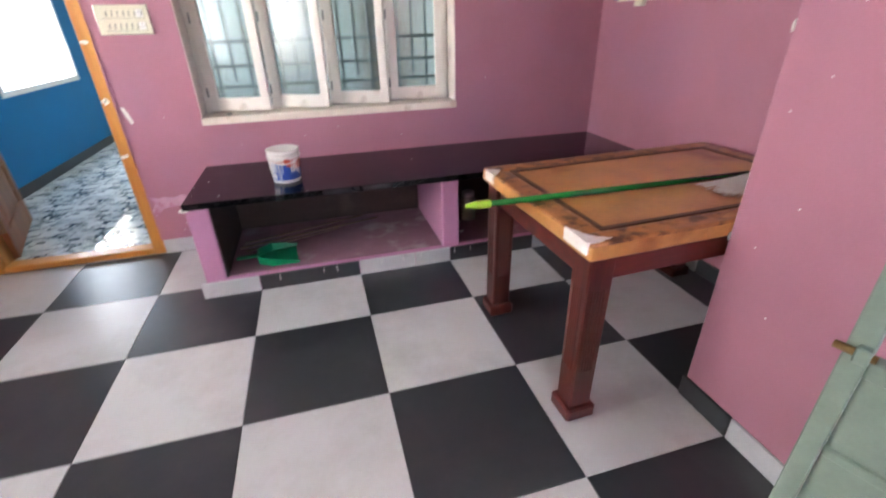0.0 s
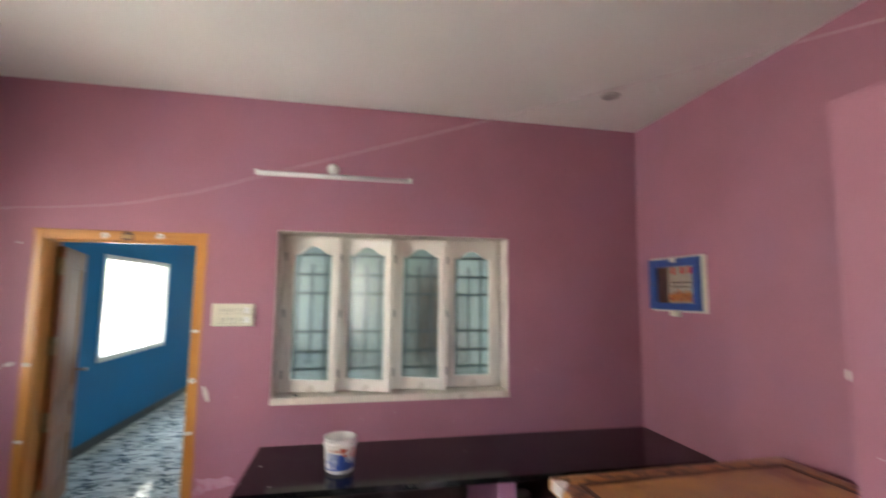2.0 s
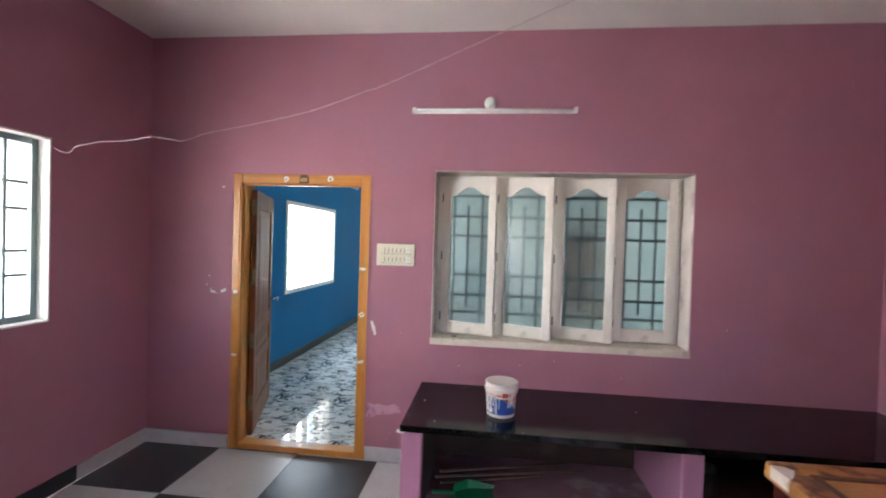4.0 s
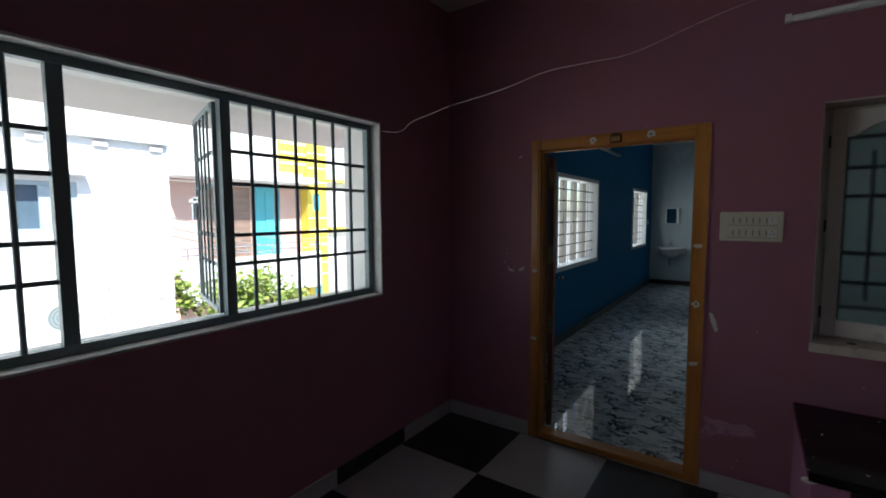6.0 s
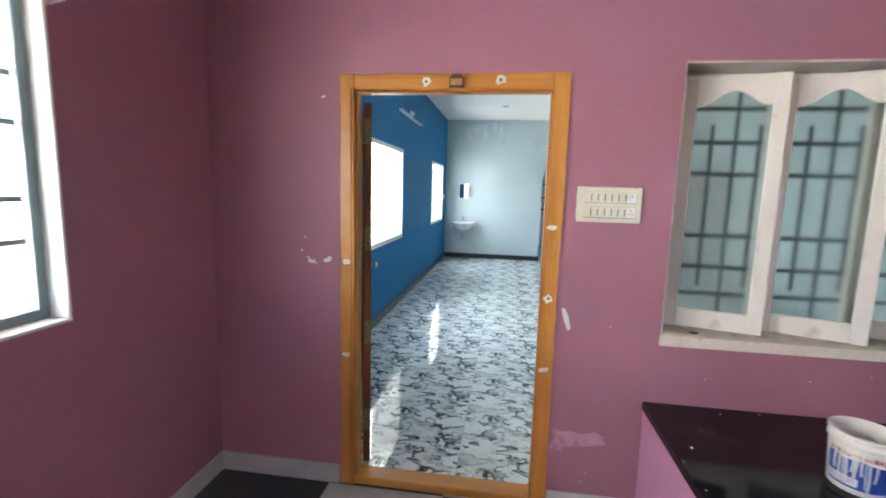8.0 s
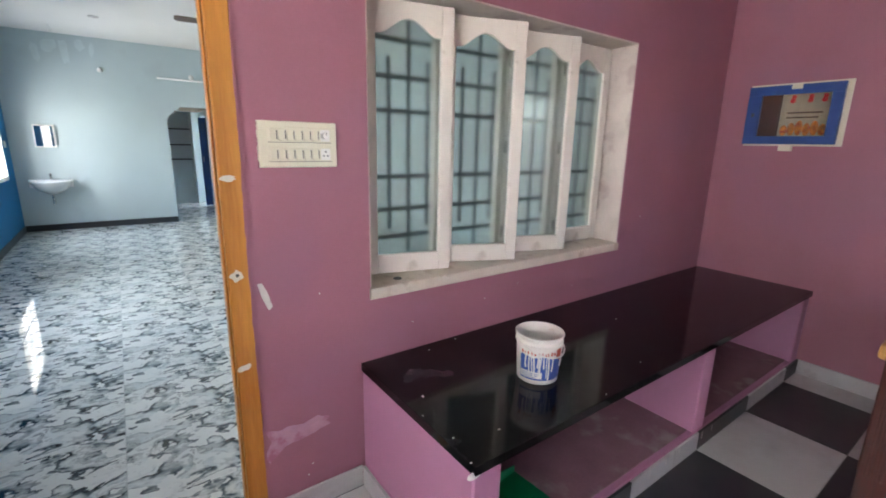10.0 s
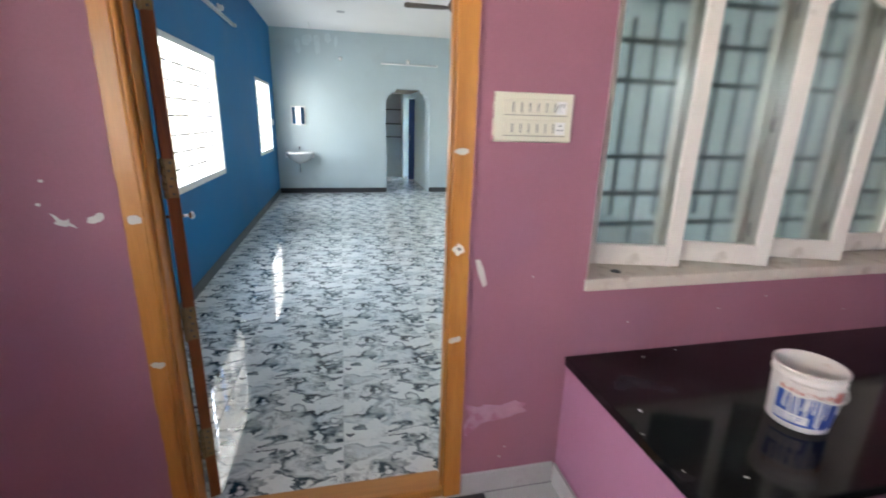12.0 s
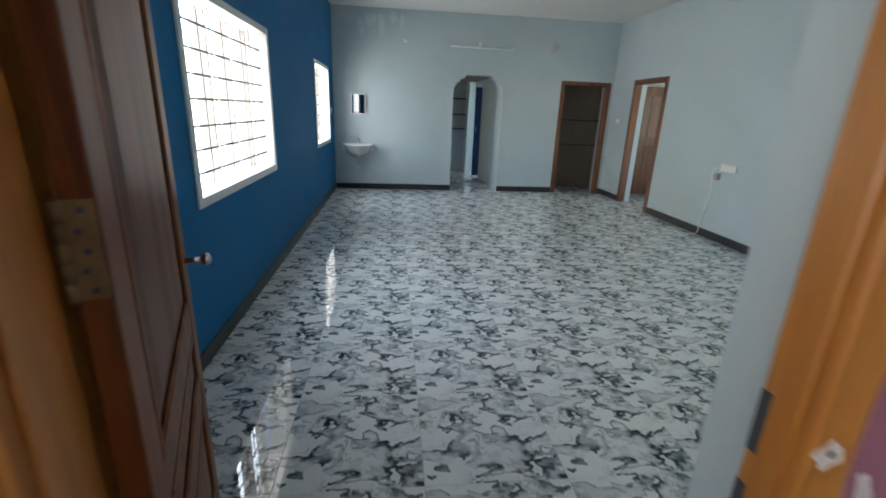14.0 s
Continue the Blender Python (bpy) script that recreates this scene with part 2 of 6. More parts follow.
DOOR_WOOD = wood("brown_varnished_door", (0.125, 0.037, 0.008), (0.29, 0.094, 0.02), 2, 0.46, coat=0.06)
DOOR_WOOD.node_tree.nodes["Principled BSDF"].inputs["Specular IOR Level"].default_value = 0.25
DOOR_WOOD.node_tree.nodes["Principled BSDF"].inputs["Coat Roughness"].default_value = 0.36
MAHOGANY = wood("dark_red_mahogany", (0.042, 0.007, 0.005), (0.105, 0.019, 0.012), 2, 0.3, coat=0.4)
MAHOGANY_X = wood("dark_red_mahogany_across", (0.055, 0.008, 0.006), (0.13, 0.022, 0.014), 0, 0.3, coat=0.4)
STEEL_GREY = mat("slate_blue_steel_paint", (0.19, 0.25, 0.265), 0.4, vary=0.1, scale=9, bump=0.1)
GRILLE_DARK = mat("dark_steel_bar", (0.05, 0.06, 0.065), 0.4, vary=0.2)
GRILLE_BLUE = mat("blue_grey_bar_paint", (0.14, 0.18, 0.20), 0.5, vary=0.1)
IVORY = mat("ivory_plastic", (0.74, 0.70, 0.56), 0.3, vary=0.03, bump=0.02)
WHITE_PLASTIC = mat("white_plastic", (0.82, 0.81, 0.78), 0.35, vary=0.03, bump=0.02)
BRASS = mat("aged_brass", (0.24, 0.16, 0.07), 0.45, metal=1.0, vary=0.2, scale=40)
CHROME = mat("chrome", (0.7, 0.7, 0.7), 0.12, metal=1.0, vary=0.05, bump=0)


# ---- mesh helpers ----
def link(name, bm, material, parent=None, smooth=False):
    me = bpy.data.meshes.new(name)
    bm.normal_update()
    bm.to_mesh(me)
    bm.free()
    if smooth:
        for p in me.polygons:
            p.use_smooth = True
    me.materials.append(material)
    ob = new(name, me)
    ob.parent = parent
    return ob


def part(name, bm, material, parent, label="", smooth=False):
    ob = link(name, bm, material, parent, smooth)
    return tagged(ob, label) if label else ob


def thing(name, label, category, group="", at=(0, 0, 0), turn=0):
    ob = new(name)
    ob.empty_display_size = 0.1
    ob.matrix_basis = pose(*at, 0, 0, turn)
    return tagged(ob, label, category, group)


def struct(name, bm, material, label, category, smooth=False):
    return tagged(link(name, bm, material, None, smooth), label, category, kind="structure")


def box(x0, x1, y0, y1, z0, z1, bevel=0.0, bm=None, seg=1):
    bm = bm or bmesh.new()
    geo = bmesh.ops.create_cube(bm, size=1.0, matrix=Matrix.LocRotScale(((x0 + x1) / 2, (y0 + y1) / 2, (z0 + z1) / 2), None, (x1 - x0, y1 - y0, z1 - z0)))
    if bevel:
        es = {e for v in geo["verts"] for e in v.link_edges}
        bmesh.ops.bevel(bm, geom=list(es), offset=bevel, segments=seg, affect="EDGES", profile=0.6)
    return bm


def rod(a, b, r, r2=None, seg=10, bm=None):
    bm = bm or bmesh.new()
    a, b = Vector(a), Vector(b)
    m = Matrix.Translation((a + b) / 2) @ (b - a).to_track_quat("Z", "Y").to_matrix().to_4x4()
    bmesh.ops.create_cone(bm, cap_ends=True, segments=seg, radius1=r, radius2=r if r2 is None else r2, depth=(b - a).length, matrix=m)
    return bm


def lathe(profile, seg=28, bm=None, at=(0, 0, 0)):
    """Turns a profile of (radius, height) round the upright axis."""
    bm = bm or bmesh.new()
    rings = []
    for r, z in profile:
        rings.append([bm.verts.new((at[0] + r * math.cos(2 * math.pi * k / seg), at[1] + r * math.sin(2 * math.pi * k / seg), at[2] + z)) for k in range(seg)])
    for a, b in zip(rings, rings[1:]):
        for k in range(seg):
            bm.faces.new((a[k], a[(k + 1) % seg], b[(k + 1) % seg], b[k]))
    return bm


def sweep(points, r, seg=8, bm=None):
    """A round cable or bar along points."""
    bm = bm or bmesh.new()
    pts = [Vector(p) for p in points]
    rings = []
    for k, p in enumerate(pts):
        d = (pts[min(k + 1, len(pts) - 1)] - pts[max(k - 1, 0)]).normalized()
        q = d.to_track_quat("Z", "Y")
        rings.append([bm.verts.new(p + q @ Vector((r * math.cos(2 * math.pi * j / seg), r * math.sin(2 * math.pi * j / seg), 0))) for j in range(seg)])
    for a, b in zip(rings, rings[1:]):
        for j in range(seg):
            bm.faces.new((a[j], a[(j + 1) % seg], b[(j + 1) % seg], b[j]))
    bm.faces.new(rings[0][::-1])
    bm.faces.new(rings[-1])
    return bm


def prism(outline, depth, to3d, bm=None):
    """A flat outline (u, v) given depth; to3d(u, v, w) lays it in the place."""
    bm = bm or bmesh.new()
    f = [bm.verts.new(to3d(u, v, 0)) for u, v in outline]
    b = [bm.verts.new(to3d(u, v, depth)) for u, v in outline]
    bm.faces.new(f)
    bm.faces.new(b[::-1])
    for k in range(len(f)):
        j = (k + 1) % len(f)
        bm.faces.new((f[k], b[k], b[j], f[j]))
    bmesh.ops.recalc_face_normals(bm, faces=bm.faces)
    return bm


def smooth_line(points, n=6):
    """Points of a soft curve through the given ones."""
    p = [Vector(q) for q in points]
    out = []
    for k in range(len(p) - 1):
        a, b, c, d = p[max(k - 1, 0)], p[k], p[k + 1], p[min(k + 2, len(p) - 1)]
        for j in range(n):
            t = j / n
            out.append(0.5 * (2 * b + (c - a) * t + (2 * a - 5 * b + 4 * c - d) * t * t + (3 * b - a - 3 * c + d) * t ** 3))
    return out + [p[-1]]


def holed_wall(u0, u1, z0, z1, holes, w0, w1, axis):
    """A wall between w0 and w1 that runs along x (axis 'x') or y, with openings (u0, u1, z0, z1) through it."""
    us = sorted({u0, u1, *[h[0] for h in holes], *[h[1] for h in holes]})
    zs = sorted({z0, z1, *[h[2] for h in holes], *[h[3] for h in holes]})
    bm, vs = bmesh.new(), {}

    def v(u, w, z):
        k = (round(u, 4), round(w, 4), round(z, 4))
        if k not in vs:
            vs[k] = bm.verts.new((u, w, z) if axis == "x" else (w, u, z))
        return vs[k]

    def solid(i, j):
        if not (0 <= i < len(us) - 1 and 0 <= j < len(zs) - 1):
            return False
        cu, cz = (us[i] + us[i + 1]) / 2, (zs[j] + zs[j + 1]) / 2
        return not any(h[0] < cu < h[1] and h[2] < cz < h[3] for h in holes)

    for i in range(len(us) - 1):
        for j in range(len(zs) - 1):
            if not solid(i, j):
                continue
            a, b, c, d = us[i], us[i + 1], zs[j], zs[j + 1]
            for w in (w0, w1):
                bm.faces.new([v(a, w, c), v(b, w, c), v(b, w, d), v(a, w, d)])
            for di, dj, e in ((-1, 0, [(a, c), (a, d)]), (1, 0, [(b, c), (b, d)]), (0, -1, [(a, c), (b, c)]), (0, 1, [(a, d), (b, d)])):
                if not solid(i + di, j + dj):
                    (p, q), (r, s) = e
                    bm.faces.new([v(p, w0, q), v(r, w0, s), v(r, w1, s), v(p, w1, q)])
    bmesh.ops.recalc_face_normals(bm, faces=bm.faces)
    return bm


# ---- plan of the place ----
XL, XL1, XR = -2.11, -2.17, 2.865          # room with the bench
YB, YF, YF2 = -0.75, 3.41, 3.65  # its back, the wall between the rooms
CEIL = 3.04
PX, PY = 2.04, 1.228           # face and end of the partition by the entrance
YK = 14.1                      # end of the kitchen
XR2, YE = 2.97, 11.31          # far side and end of the hall
FACE = 3.403                   # front of the teak frame, almost flush with the wall
DOOR = (-1.50, -0.46, 0.0, 2.04)
INWIN = (-0.005, 1.722, 0.888, 2.08)
WIN1 = (0.18, 2.655, 1.045, 2.12)
WIN2 = (5.50, 7.18, 0.87, 2.03)
WIN3 = (9.43, 10.76, 0.87, 2.03)
ENTRY = (0.95, 2.04, 0.0, 2.12)
ARCH = (0.0, 0.90, 0.0, 2.06)
NICHE = (2.03, 2.86, 0.0, 1.99)
SIDE = (9.63, 10.50, 0.0, 2.0)

struct("wall_front", holed_wall(XL1 - 0.32, XR + 0.2, 0, CEIL, [DOOR, INWIN], YF, YF + 0.12, "x"), PURPLE, "purple painted plaster wall with a door and a window", "wall")
struct("wall_between", holed_wall(XL, XR2 + 0.2, 0, CEIL, [DOOR, INWIN], YF + 0.12, YF2, "x"), PALE, "pale blue-grey plaster side of the partition wall", "wall")
struct("wall_left", holed_wall(YB - 0.2, YF, 0, CEIL, [WIN1], XL1, XL1 - 0.32, "y"), PURPLE, "purple painted wall with a wide barred window", "wall")
struct("wall_right", holed_wall(YB - 0.2, YF, 0, CEIL, [], XR, XR + 0.2, "y"), PURPLE, "plain purple painted plaster wall", "wall")
struct("wall_back", holed_wall(XL1, XR, 0, CEIL, [ENTRY], YB - 0.2, YB, "x"), PURPLE, "purple painted wall with the entrance opening", "wall")
struct("wall_blue", holed_wall(YF + 0.12, YK + 0.2, 0, CEIL, [WIN2, WIN3, (12.55, 13.05, 1.1, 1.9)], XL, XL - 0.24, "y"), BLUE, "deep blue painted wall with two barred windows", "wall")
struct("ceiling", box(XL1 - 0.32, XR2 + 2.6, YB - 0.2, YK + 0.2, CEIL, CEIL + 0.15), WHITE, "white painted concrete ceiling", "ceiling")
struct("wall_side", holed_wall(YF2, YE + 0.2, 0, CEIL, [SIDE], XR2, XR2 + 0.2, "y"), PALE, "pale blue-grey plaster wall with a doorway", "wall")
# low partition by the entrance, open above
struct("wall_partition", box(PX, PX + 0.12, YB, PY, 0, 2.277, 0.006), PURPLE, "purple painted half-height partition wall, chipped at the edge", "wall")


def arch_wall():
    """The end wall of the hall, with a stepped arch and a cupboard opening."""
    bm = holed_wall(XL, XR2 + 0.2, 0, CEIL, [ARCH, NICHE], YE, YE + 0.2, "x")
    x0, x1, z1 = ARCH[0], ARCH[1], ARCH[3]
    for s in (0, 1):
        pts = [(0, -0.21), (0.03, -0.21), (0.045, -0.14), (0.10, -0.125), (0.125, -0.07), (0.19, -0.055), (0.22, 0), (0, 0)]
        o = [((x0 + u) if s == 0 else (x1 - u), z1 + w) for u, w in pts]
        prism(o, 0.2, lambda u, v, w: (u, YE + w, v), bm)
    return bm


struct("wall_end", arch_wall(), PALE, "pale blue-grey end wall with a stepped archway", "wall")
# kitchen behind the arch, cupboard recess, bedroom behind the side door
struct("wall_kitchen", holed_wall(XL, 2.0, 0, CEIL, [], YK, YK + 0.2, "x"), PALE, "plain pale grey kitchen wall", "wall")
struct("wall_kitchen_side", holed_wall(YE + 0.2, YK, 0, CEIL, [(13.35, 14.0, 0, 2.0)], 0.903, 1.05, "y"), PALE, "plain pale grey kitchen side wall", "wall")
struct("wall_cupboard", holed_wall(1.9, XR2 + 0.2, 0, CEIL, [], YE + 0.75, YE + 0.85, "x"), BROWN_GREY, "plain back of the cupboard recess", "wall")
struct("wall_cupboard_side", holed_wall(YE + 0.2, YE + 0.75, 0, CEIL, [], 1.82, 1.92, "y"), BROWN_GREY, "brown-grey side of the cupboard recess", "wall")
struct("wall_cupboard_end", holed_wall(YE + 0.2, YE + 0.75, 0, CEIL, [], XR2 + 0.1, XR2 + 0.2, "y"), BROWN_GREY, "brown-grey side of the cupboard recess", "wall")
struct("wall_bedroom", holed_wall(YF2, YE + 0.85, 0, CEIL, [(7.4, 8.8, 0.95, 2.05)], XR2 + 2.4, XR2 + 2.6, "y"), PALE, "plain pale blue bedroom wall", "wall")
struct("wall_bedroom_end", holed_wall(XR2 + 0.2, XR2 + 2.4, 0, CEIL, [], YE - 0.1, YE + 0.1, "x"), PALE, "plain pale blue bedroom end wall", "wall")
struct("wall_bedroom_near", holed_wall(XR2 + 0.2, XR2 + 2.4, 0, CEIL, [], 6.4, 6.6, "x"), PALE, "plain pale blue bedroom wall", "wall")
floor = struct("floor", box(XL1, XR, YB - 0.2, YF + 0.12, -0.15, -0.006), GROUT, "checkered floor of charcoal and light grey tiles", "floor")
floor_hall = struct("floor_hall", box(XL, XR2 + 2.4, YF + 0.12, YK, -0.15, -0.006), GROUT_PALE, "glossy floor of white tiles with slate swirls", "floor")


# ---- skirting ----
def skirting(name, pieces, label):
    root = thing(name, label, "skirting")
    root["kind"] = "structure"
    for x0, x1, y0, y1, m in pieces:
        part("skirting_tile", box(x0, x1, y0, y1, 0, 0.1, 0.003), m, root)
    return root


G, D = SKIRT_GREY, SKIRT_DARK
skirting("baseboard", [(XL1, XL1 + 0.012, a, b, m) for a, b, m in ((2.842, 3.398, G), (2.242, 2.838, D), (1.642, 2.238, G), (1.042, 1.638, D), (0.442, 1.038, G), (-0.75, 0.438, D))]
         + [(XL1, -1.504, YF - 0.012, YF, G), (-0.456, -0.062, YF - 0.012, YF, G)], "alternating grey and charcoal skirting tiles")
skirting("baseboard_right", [(XR - 0.012, XR, a, b, m) for a, b, m in ((2.042, 2.66, G), (1.442, 2.038, D), (0.842, 1.438, G), (-0.75, 0.838, D))], "alternating grey and charcoal skirting tiles")
skirting("baseboard_partition", [(PX - 0.012, PX, a, b, m) for a, b, m in ((0.996, PY + 0.008, D), (0.398, 0.992, G), (-0.75, 0.394, D))] + [(PX, PX + 0.12, PY, PY + 0.008, D)], "alternating grey and charcoal skirting tiles")
skirting("baseboard_hall", [(XL, XL + 0.012, YF2 + 0.012, YE - 0.012, D), (XL, ARCH[0], YE - 0.012, YE, D), (ARCH[1], NICHE[0] - 0.06, YE - 0.012, YE, D), (NICHE[1] + 0.06, XR2, YE - 0.012, YE, D),
                            (XR2 - 0.012, XR2, SIDE[1] + 0.06, YE - 0.012, D), (XR2 - 0.012, XR2, YF2 + 0.012, SIDE[0] - 0.06, D), (XL + 0.012, DOOR[0], YF2, YF2 + 0.012, D), (DOOR[1], XR2 - 0.012, YF2, YF2 + 0.012, D)], "charcoal skirting of the hall")


# ---- door between the rooms ----
def door_frame(name, x0, x1, z1, y0, depth, wide, label, sill=True):
    """A moulded timber frame in an opening that runs along x, its face at y0."""
    root = thing(name, label, "door frame")
    root["kind"] = "structure"

    bm = box(x0, x0 + wide, y0, y0 + depth, 0, z1, 0.004)
    box(x0 + wide, x0 + wide + 0.008, y0 + 0.02, y0 + depth - 0.05, 0, z1 - wide, 0.003, bm)
    part("jamb", bm, FRAME_WOOD, root)
    bm = box(x1 - wide, x1, y0, y0 + depth - 0.025, 0, z1, 0.004)
    box(x1 - wide - 0.008, x1 - wide, y0 + 0.02, y0 + depth - 0.05, 0, z1 - wide, 0.003, bm)
    part("jamb", bm, FRAME_WOOD, root)
    part("rebate_lining", box(x0 + 0.001, x0 + 0.028, y0 + depth, y0 + depth + 0.13, 0.002, z1 - 0.002, 0.003), FRAME_WOOD, root)
    bm = box(x0 + wide, x1 - wide, y0 + 0.001, y0 + depth - 0.026, z1 - wide, z1 - 0.001, 0.004)
    box(x0 + wide + 0.008, x1 - wide - 0.008, y0 + 0.02, y0 + depth - 0.05, z1 - wide - 0.010, z1 - wide, 0.003, bm)
    part("lintel", bm, FRAME_WOOD_X, root)
    for e, d in ((x0 + wide - 0.016, 1),):
        for off, r, back in ((0.0, 0.0045, 0.001), (0.0125, 0.006, 0.003)):
            part("bead", rod((e + d * off, y0 + back, 0.045), (e + d * off, y0 + back, z1 - wide + 0.012), r, seg=8), FRAME_WOOD, root, "", True)
    if sill:
        part("threshold", box(x0 + wide, x1 - wide, y0 + 0.004, y0 + depth - 0.004, 0, 0.045, 0.006), FRAME_WOOD_X, root, "scuffed timber threshold")
    return root


door_frame("door_1", DOOR[0], DOOR[1], DOOR[3], FACE, 0.113, 0.072, "honey-varnished teak door frame with plaster-smeared screw holes")


HINGE = mat("dull_yellow_zinc", (0.25, 0.18, 0.085), 0.5, metal=0.6, vary=0.2, scale=40)


def door_leaf():
    """The panelled door, swung into the hall; origin at the hinge, the leaf along +x."""
    root = thing("panelled_door", "brown varnished panelled timber door, standing open", "door", at=(-1.400, 3.528, 0), turn=109.5)
    w, t, z0, z1 = 0.84, 0.036, 0.05, 1.935
    for a, b in ((0, 0.1), (w - 0.1, w)):
        part("stile", box(a, b, -t / 2, t / 2, z0, z1, 0.003), DOOR_WOOD, root)
    rails = [(z0, z0 + 0.18), (0.56, 0.64), (0.80, 0.88), (z1 - 0.12, z1)]
    for a, b in rails:
        part("rail", box(0.1, w - 0.1, -t / 2 + 0.001, t / 2 - 0.001, a, b, 0.003), DOOR_WOOD, root)
    for (a, b), (c, d) in zip(rails, rails[1:]):
        bm = box(0.1, w - 0.1, -0.008, 0.008, b, c)
        for s in (-1, 1):
            o = [(0.13, b + 0.03), (w - 0.13, b + 0.03), (w - 0.13, c - 0.03), (0.13, c - 0.03)]
            i = [(0.19, b + 0.08), (w - 0.19, b + 0.08), (w - 0.19, c - 0.08), (0.19, c - 0.08)]
            if c - b < 0.35:
                i = [(0.19, b + 0.07), (w - 0.19, b + 0.07), (w - 0.19, c - 0.07), (0.19, c - 0.07)]
            vo = [bm.verts.new((u, s * 0.008, v)) for u, v in o]
            vi = [bm.verts.new((u, s * 0.016, v)) for u, v in i]
            bm.faces.new(vi if s < 0 else vi[::-1])
            for k in range(4):
                q = (vo[k], vo[(k + 1) % 4], vi[(k + 1) % 4], vi[k])
                bm.faces.new(q if s < 0 else q[::-1])
        part("raised_panel", bm, DOOR_WOOD, root)
        for s in (-1, 1):
            bm = bmesh.new()
            for u0, u1, v0, v1 in ((0.1, 0.122, b, c), (w - 0.122, w - 0.1, b, c), (0.122, w - 0.122, b, b + 0.022), (0.122, w - 0.122, c - 0.022, c)):
                box(u0, u1, min(s * 0.007, s * 0.019), max(s * 0.007, s * 0.019), v0, v1, 0.005, bm)
            part("moulding", bm, DOOR_WOOD, root)
    for z in (0.30, 0.78, 1.27, 1.80):
        hb = part("hinge", rod((-0.004, 0.019, z - 0.062), (-0.004, 0.019, z + 0.062), 0.0045), BRASS, root, "aged brass butt hinge")
        part("hinge_plate", box(-0.003, 0.0, -0.016, 0.016, z - 0.060, z + 0.060, 0.0005), HINGE, hb, "dull yellow hinge leaf")
        for k in range(5):
            za = z - 0.060 + k * 0.024
            part("knuckle", rod((-0.004, 0.019, za + 0.0008), (-0.004, 0.019, za + 0.0232), 0.0075 if k % 2 else 0.0068, seg=12), HINGE, hb, "", True)
            part("screw", rod((-0.0042, -0.003 + 0.005 * (k % 2), za + 0.012), (-0.001, -0.003 + 0.005 * (k % 2), za + 0.012), 0.0042, seg=8), GRILLE_DARK, hb)
    for s in (-1, 1):
        bm = rod((w - 0.055, s * t / 2, 1.0), (w - 0.055, s * (t / 2 + 0.05), 1.0), 0.008)
        bmesh.ops.create_uvsphere(bm, u_segments=14, v_segments=10, radius=0.019, matrix=Matrix.Translation((w - 0.055, s * (t / 2 + 0.055), 1.0)) @ Matrix.Diagonal((1, 0.8, 1, 1)))
        part("knob", bm, CHROME, root, "small chrome door knob", True)
    part("door_stop", sweep([(w - 0.03, 0, 0.18), (w - 0.0, 0.0, 0.17), (w + 0.03, 0, 0.10), (w + 0.03, 0, 0.07)], 0.006), GRILLE_DARK, root)
    return root


door_leaf()


# ---- window between the rooms: cream timber, four sashes ajar ----
def inner_window():
    x0, x1, z0, z1 = INWIN
    root = thing("window_1", "cream painted timber window with four ajar sashes of frosted glass", "window")
    root["kind"] = "structure"
    # plastered reveal, with a broad chipped sill
    part("window_sill", box(x0 - 0.004, x1 + 0.004, YF - 0.010, YF + 0.20, z0 - 0.026, z0 + 0.022, 0.006, seg=2), SILL, root, "cream sill, dirty and chipped")
    part("head_lining", box(x0, x1, YF + 0.003, YF + 0.20, z1 - 0.008, z1, 0.002), REVEAL_CREAM, root)
    for a, b in ((x0, x0 + 0.008), (x1 - 0.008, x1)):
        part("side_lining", box(a, b, YF + 0.003, YF + 0.20, z0 + 0.022, z1 - 0.008, 0.002), REVEAL_CREAM, root)
    fx0, fx1, fz0, fz1, fy = x0 + 0.008, x1 - 0.008, z0 + 0.022, z1 - 0.008, YF + 0.178
    for a, b in ((fx0, fx0 + 0.044), (fx1 - 0.044, fx1)):
        part("frame_post", box(a, b, fy, fy + 0.05, fz0, fz1, 0.004), CREAM, root)
    for a, b in ((fz0, fz0 + 0.03), (fz1 - 0.04, fz1)):
        part("frame_rail", box(fx0 + 0.044, fx1 - 0.044, fy, fy + 0.05, a, b, 0.004), CREAM, root)
    step = (fx1 - fx0 - 0.088) / 4
    for k in range(1, 4):
        part("mullion", box(fx0 + 0.044 + k * step - 0.022, fx0 + 0.044 + k * step + 0.022, fy + 0.006, fy + 0.046, fz0 + 0.03, fz1 - 0.04, 0.003), CREAM, root)
    return root, fx0 + 0.044, step, fz0 + 0.014, fz1 - 0.026, fy


